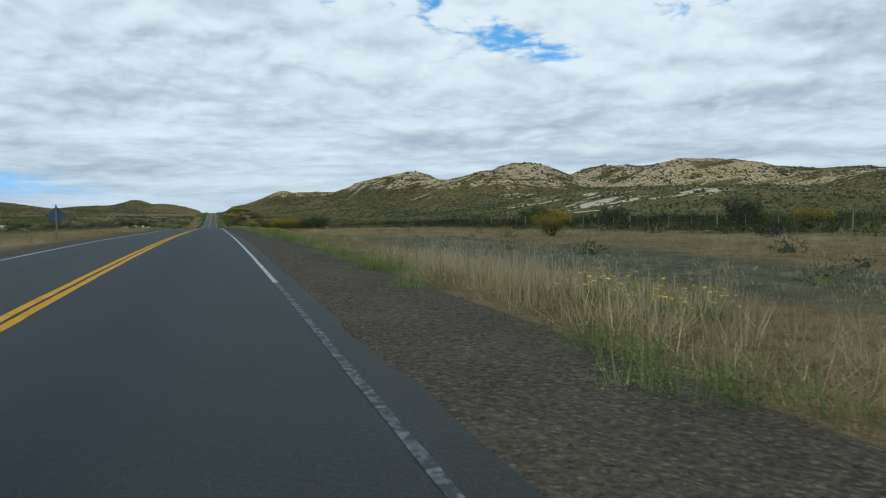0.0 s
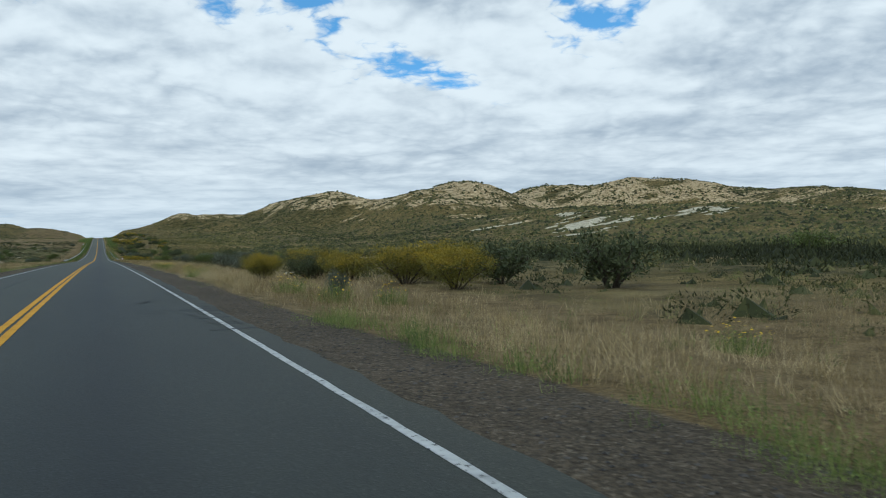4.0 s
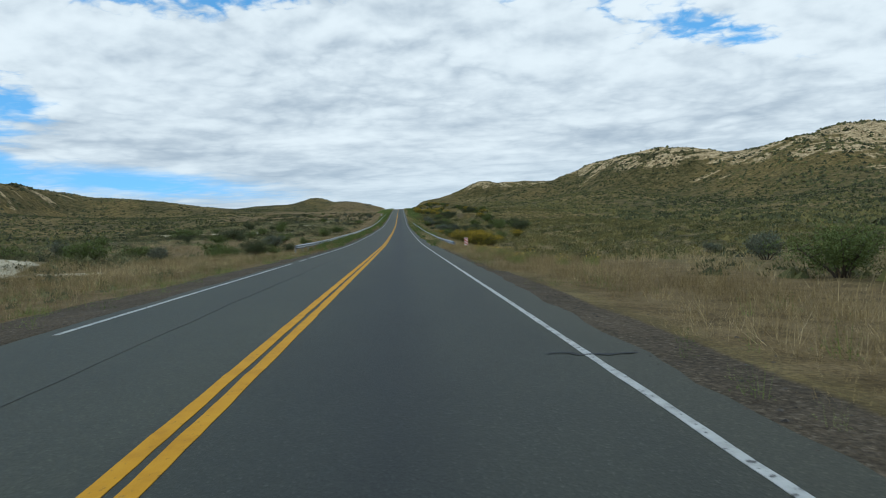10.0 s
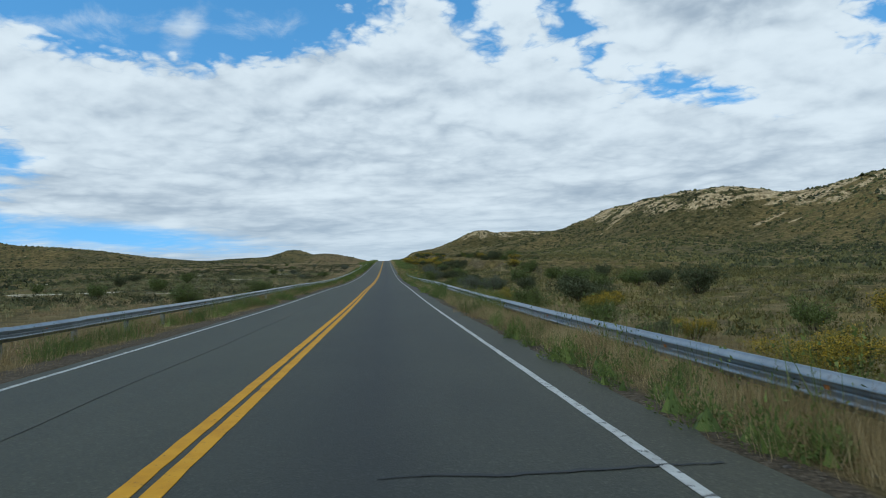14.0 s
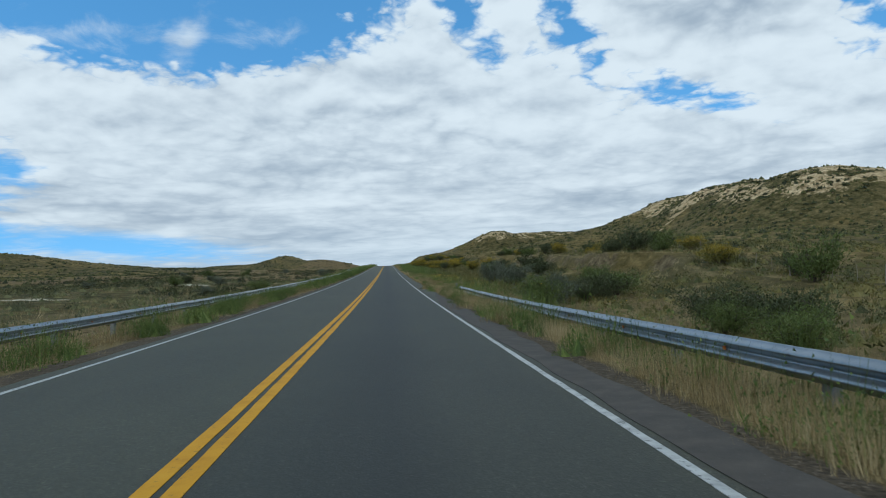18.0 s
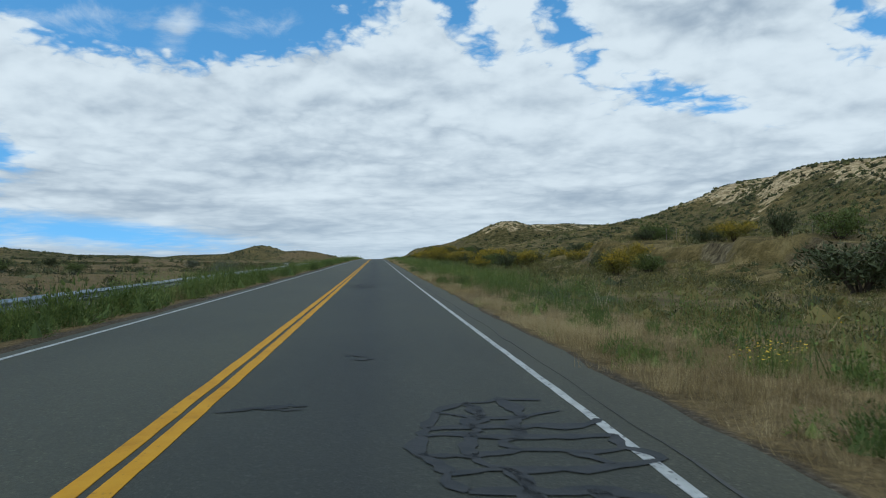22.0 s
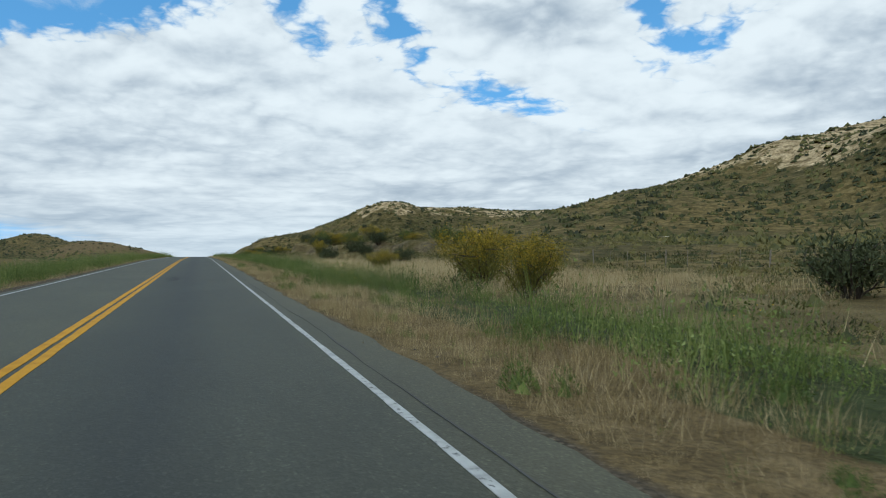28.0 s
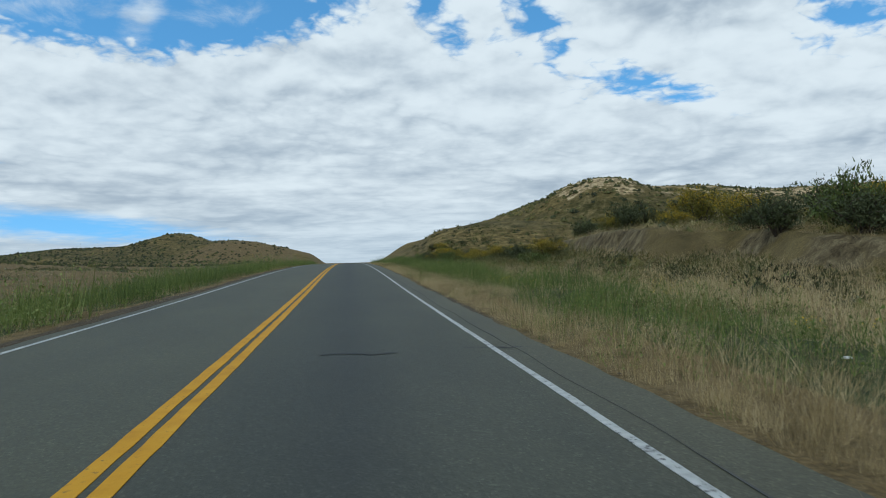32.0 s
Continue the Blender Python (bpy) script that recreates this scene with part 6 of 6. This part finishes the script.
for spots in (DAISIES_A, DAISIES_B,
              [(rng.uniform(4.9, 6.8), rng.uniform(420, 446), rng.uniform(0.6, 1.0), rng.uniform(0.4, 0.6)) for _ in range(9)],
              [(rng.uniform(5.8, 9.0), rng.uniform(274, 300), rng.uniform(0.6, 1.1), rng.uniform(0.4, 0.65)) for _ in range(12)],
              [(rng.uniform(6.2, 11), rng.uniform(502, 560), rng.uniform(0.6, 1.3), rng.uniform(0.4, 0.65)) for _ in range(44)],
              [(rng.uniform(6.4, 12), rng.uniform(60, 118), rng.uniform(0.6, 1.1), rng.uniform(0.35, 0.6)) for _ in range(12)],
              [(rng.uniform(5.8, 7.6), rng.uniform(150, 186), rng.uniform(0.7, 1.2), rng.uniform(0.4, 0.6)) for _ in range(14)],
              [(rng.uniform(9, 15), rng.uniform(812, 842), rng.uniform(0.6, 1.1), rng.uniform(0.35, 0.55)) for _ in range(16)],
              [(rng.uniform(6.8, 12), rng.uniform(780, 850), rng.uniform(0.6, 1.1), rng.uniform(0.4, 0.6)) for _ in range(12)]):
    for x, y, w, h in spots:
        ob = thing("flower_clump", (x, y, gz(x, y) - 0.02), "green clump of yellow daisies in the dry grass", "flowers", "flower clumps on the verge")
        ob.rotation_euler = (0, 0, rng.uniform(0, 6.28))
        ob.scale = (w, w, h * 1.2)
        lv, fl = CLUMPS[int(rng.integers(0, 3))]
        part("foliage", lv, ob)
        tagged(part("flowers", fl, ob, "yellow flower heads"), kind="stuff")


# ---------------------------------------------------------------- road furniture
def guardrail(x, y0, y1, top, side, label):
    """A W-beam rail of overlapping beams on steel posts; side: +1 if the road lies to its left."""
    rail = thing("guardrail", (x, y0, float(road_z(y0))), label, "guardrail")
    span = 3.81
    prof = [(0.040 - 0.040 * math.cos(4 * math.pi * k / 24), -0.310 * (k / 24)) for k in range(25)]
    loop = [(-side * d, h) for d, h in prof] + [(-side * d + side * 0.007, h) for d, h in reversed(prof)]
    n = int((y1 - y0) / span + 0.5)
    post_me = box("post", (0.11, 0.17, 1.2), M_POST, (0, 0, -0.64), 0.008)
    block_me = box("block", (0.10, 0.11, 0.26), M_POST, (0, 0, -0.16), 0.006)
    refl_me = box("reflector", (0.012, 0.07, 0.045), M_AMBER, (0, 0, 0), 0.004)
    z0 = float(road_z(y0))
    lift = lambda q: top + (0.14 * float(smooth(q, 350, 405)) * float(smooth(q, 475, 445)) if side > 0 else 0.0)
    for k in range(n):
        a, b = y0 + k * span, y0 + (k + 1) * span + 0.12
        sag = rng.normal(0, 0.004)
        vs = []
        for yy, off in ((a, 0.0), (b, 0.006 * -side)):
            z = float(road_z(yy)) + lift(yy) - z0 + sag
            vs += [(d + off + 0.004 * (k % 2), yy - y0, z + h) for d, h in loop]
        m = len(loop)
        fs = [(i, (i + 1) % m, m + (i + 1) % m, m + i) for i in range(m)]
        me = mesh_from("beam", np.array(vs), np.array(fs), M_STEEL, flat=False)
        beam = part("beam", me, rail)
        zp = float(road_z(a)) + lift(a) - z0
        part("post", post_me, rail, place=pose(side * 0.16, a - y0 + 0.06, zp - 0.03, rng.normal(0, 1.0), rng.normal(0, 1.0), 0))
        part("block", block_me, rail, place=pose(side * 0.055, a - y0 + 0.06, zp, 0, 0, 0))
        part("reflector", refl_me, rail, "amber reflector", place=pose(-side * 0.02, a - y0 + 1.9, zp - 0.155, 0, 0, 0))
    # flared end pieces
    for yy, d in ((y0, -1), (y0 + n * span, 1)):
        zt = float(road_z(yy)) + lift(yy) - z0
        vs = [(dx, yy - y0, zt + h) for dx, h in loop] + [(dx * 0.25 + side * 0.05, yy - y0 + d * 0.30, zt + h * 0.96 - 0.006) for dx, h in loop]
        m = len(loop)
        part("end_piece", mesh_from("end_piece", np.array(vs), np.array([(i, (i + 1) % m, m + (i + 1) % m, m + i) for i in range(m)]), M_STEEL), rail, "flattened end terminal")
    return rail


guardrail(5.45, 304.8, 487.5, 0.36, 1, "galvanised W-beam guardrail on steel posts beside tall grass")
guardrail(-6.3, 305.0, 661.0, 0.50, -1, "galvanised W-beam guardrail half hidden by green weeds")


def diamond(size, thick, mat, name):
    bm = bmesh.new()
    bmesh.ops.create_cube(bm, size=1, matrix=Matrix.Rotation(radians(45), 4, "Y") @ Matrix.Diagonal((size, thick, size, 1)))
    bmesh.ops.bevel(bm, geom=[e for e in bm.edges if abs(e.verts[0].co.y - e.verts[1].co.y) > thick / 2], offset=0.05, segments=3, affect="EDGES")
    return bm_mesh(name, bm, mat)


sign = thing("warning_sign", (-6.0, 59.7, gz(-6.0, 59.7)), "diamond road sign on a dark post, seen from its bare back", "road sign")
part("post", box("post", (0.08, 0.08, 2.2), M_WOOD, (0, 0, 1.0)), sign, "dark wooden post")
plate = part("plate", diamond(0.76, 0.006, M_SIGNBACK, "plate"), sign, "bare bluish metal back", place=pose(0, 0.05, 1.48))
part("face", diamond(0.75, 0.003, M_SIGNYELLOW, "face"), plate, "yellow face", place=pose(0, 0.006, 0))
for dz in (-0.25, 0.25):
    part("bolt", box("bolt", (0.025, 0.02, 0.025), M_POST, (0, -0.012, dz)), plate)

mark = thing("hazard_marker", (6.3, 302.7, gz(6.3, 302.7)), "red and white striped hazard marker in tall dry grass", "road sign")
part("post", box("post", (0.07, 0.07, 1.0), M_WOOD, (0, 0, 0.25)), mark)
panel = part("panel", box("panel", (0.26, 0.012, 0.56), M_SIGNWHITE, (0, 0, 0), 0.003), mark, place=pose(0, -0.045, 0.50, 0, 0, -4))
for k in range(3):
    bm = bmesh.new()
    z0 = -0.26 + 0.19 * k
    pts = [(-0.125, z0 + 0.14), (0.125, z0 - 0.03), (0.125, z0 + 0.07), (-0.125, z0 + 0.24)]
    pts = [(px, min(max(pz, -0.275), 0.275)) for px, pz in pts]
    vs = [bm.verts.new((px, py, pz)) for py in (-0.0075, -0.0105) for px, pz in pts]
    for q in ((0, 1, 2, 3), (7, 6, 5, 4), (0, 4, 5, 1), (1, 5, 6, 2), (2, 6, 7, 3), (3, 7, 4, 0)):
        bm.faces.new([vs[i] for i in q])
    part("stripe", bm_mesh("stripe", bm, M_SIGNRED), panel, "red diagonal stripe")

km = thing("distance_board", (-8.2, 633.4, gz(-8.2, 633.4) - 0.25), "small white distance board with a black upper band behind the guardrail", "road sign")
for dx in (-0.2, 0.2):
    part("post", box("post", (0.06, 0.06, 1.2), M_WOOD, (dx, 0.04, 0.4)), km)
board = part("board", box("board", (0.68, 0.015, 0.62), M_SIGNWHITE, (0, 0, 0), 0.003), km, place=pose(0, 0, 1.0))
part("band", box("band", (0.66, 0.004, 0.17), M_BLACK, (0, -0.0105, 0.205), 0), board, "black upper band")
for dx, w in ((-0.2, 0.07), (-0.08, 0.09), (0.05, 0.09), (0.2, 0.07)):
    part("letter_bar", box("letter_bar", (w, 0.003, 0.07), M_SIGNWHITE, (dx, -0.0145, 0.205), 0), board)
for dx in (-0.19, -0.02, 0.15):
    part("digit_bar", box("digit_bar", (0.09, 0.004, 0.17), M_BLACK, (dx, -0.0105, -0.03), 0), board)

stub = thing("delineator_post", (5.6, 491.4, gz(5.6, 491.4)), "lone grey steel channel post in the verge", "post")
for dx, dy, sx, sy in ((0, 0, 0.11, 0.008), (-0.053, -0.026, 0.008, 0.06), (0.053, -0.026, 0.008, 0.06)):
    part("flange" if dy else "web", box("flange", (sx, sy, 0.9), M_POST, (dx, dy, 0.1), 0.002), stub)

# discarded tyre by the pale bank, shreds and scraps
tyre = thing("discarded_tyre", (-15.6, 219.5, gz(-15.6, 219.5)), "large old black tyre lying half buried by the clay bank", "tyre")
bm = bmesh.new()
ringv = []
for i in range(28):
    a = 2 * math.pi * i / 28
    row = []
    for rr, zz in ((0.42, 0.06), (0.44, 0.02), (0.66, 0.0), (0.72, 0.08), (0.735, 0.20), (0.72, 0.32), (0.66, 0.40), (0.44, 0.38), (0.42, 0.34)):
        rr2 = rr + (0.015 if (i % 2 and rr > 0.7) else 0)
        row.append(bm.verts.new((rr2 * math.cos(a), rr2 * math.sin(a), zz)))
    ringv.append(row)
for i in range(28):
    p, q = ringv[i], ringv[(i + 1) % 28]
    for j in range(9):
        bm.faces.new((p[j], q[j], q[(j + 1) % 9], p[(j + 1) % 9]))
part("casing", bm_mesh("casing", bm, M_RUBBER), tyre, place=pose(0, 0, -0.04, 3, -3, 0))

for x, y, s, turn in ((-5.9, 213.0, 1.0, 20), (-5.2, 209.5, 0.8, 70)):
    bm = bmesh.new()
    n = 9
    rows = []
    for i in range(n):
        u = i / (n - 1)
        w = 0.07 + 0.03 * math.sin(7 * u)
        zc = 0.015 + 0.06 * math.sin(math.pi * u) ** 2 * s
        rows.append([bm.verts.new((0.55 * s * (u - 0.5), yy + 0.04 * math.sin(5 * u), zc + zz)) for yy, zz in ((-w, 0), (w, 0), (w, 0.02), (-w, 0.02))])
    for a, b in zip(rows, rows[1:]):
        for j in range(4):
            bm.faces.new((a[j], a[(j + 1) % 4], b[(j + 1) % 4], b[j]))
    bm.faces.new(rows[0]), bm.faces.new(rows[-1][::-1])
    ob = tagged(part("tyre_shred", bm_mesh("tyre_shred", bm, M_RUBBER), place=pose(x, y, gz(x, y) - 0.005, 0, 0, turn)), "curled black strip of tyre on the gravel", "tyre")

for x, y, s in ((3.86, 532.2, 0.055), (7.9, 817.5, 0.08)):
    bm = bmesh.new()
    bmesh.ops.create_icosphere(bm, subdivisions=1, radius=1)
    for v in bm.verts:
        v.co = Vector((v.co.x * s * (1 + 0.5 * math.sin(9 * v.co.y)), v.co.y * s * 0.6, max(0.0, v.co.z + 0.3) * s * 0.35))
    z = float(road_z(y)) if x < 4 else gz(x, y)
    tagged(part("plastic_scrap", bm_mesh("plastic_scrap", bm, M_PLASTIC), place=pose(x, y, z, 0, 0, 30 * s)), "crumpled white scrap of plastic litter", "litter")


# ---------------------------------------------------------------- wire fence on the slope
def fence(x, y0, y1, step, label):
    ob = thing("wire_fence", (x, y0, gz(x, y0)), label, "fence")
    z0 = gz(x, y0)
    post_me = box("post", (0.08, 0.08, 1.5), M_WOOD, (0, 0, 0.52), 0.01)
    stake_me = box("stake", (0.035, 0.03, 1.15), M_WOOD, (0, 0, 0.6), 0.004)
    ys = np.arange(y0, y1, step)
    xs = x + 0.5 * fbm(ys / 60, ys * 0, 111)
    zs = ground_z(xs, ys)
    for i, (a, b, c) in enumerate(zip(xs, ys, zs)):
        me, nm = (post_me, "post") if i % 4 == 0 else (stake_me, "stake")
        part(nm, me, ob, place=pose(a - x, b - y0, c - z0, rng.normal(0, 2.5), rng.normal(0, 2.5), rng.uniform(0, 90)))
    for h in (0.35, 0.65, 0.95, 1.18):
        pts = [(a - x, b - y0, c - z0 + h + rng.normal(0, 0.01)) for a, b, c in zip(xs, ys, zs)]
        v, f = tube(pts, [0.006] * len(pts), 3)
        part("wire", mesh_from("wire", v, f, M_WIRE), ob)


fence(31.5, 490, 640, 2.6, "old wire fence with grey wooden posts above the cut bank")
fence(34.0, 742, 900, 2.6, "old wire fence with grey wooden posts on the slope")
fence(38.0, 0, 120, 3.0, "wire fence with grey wooden posts below the scrub slope")
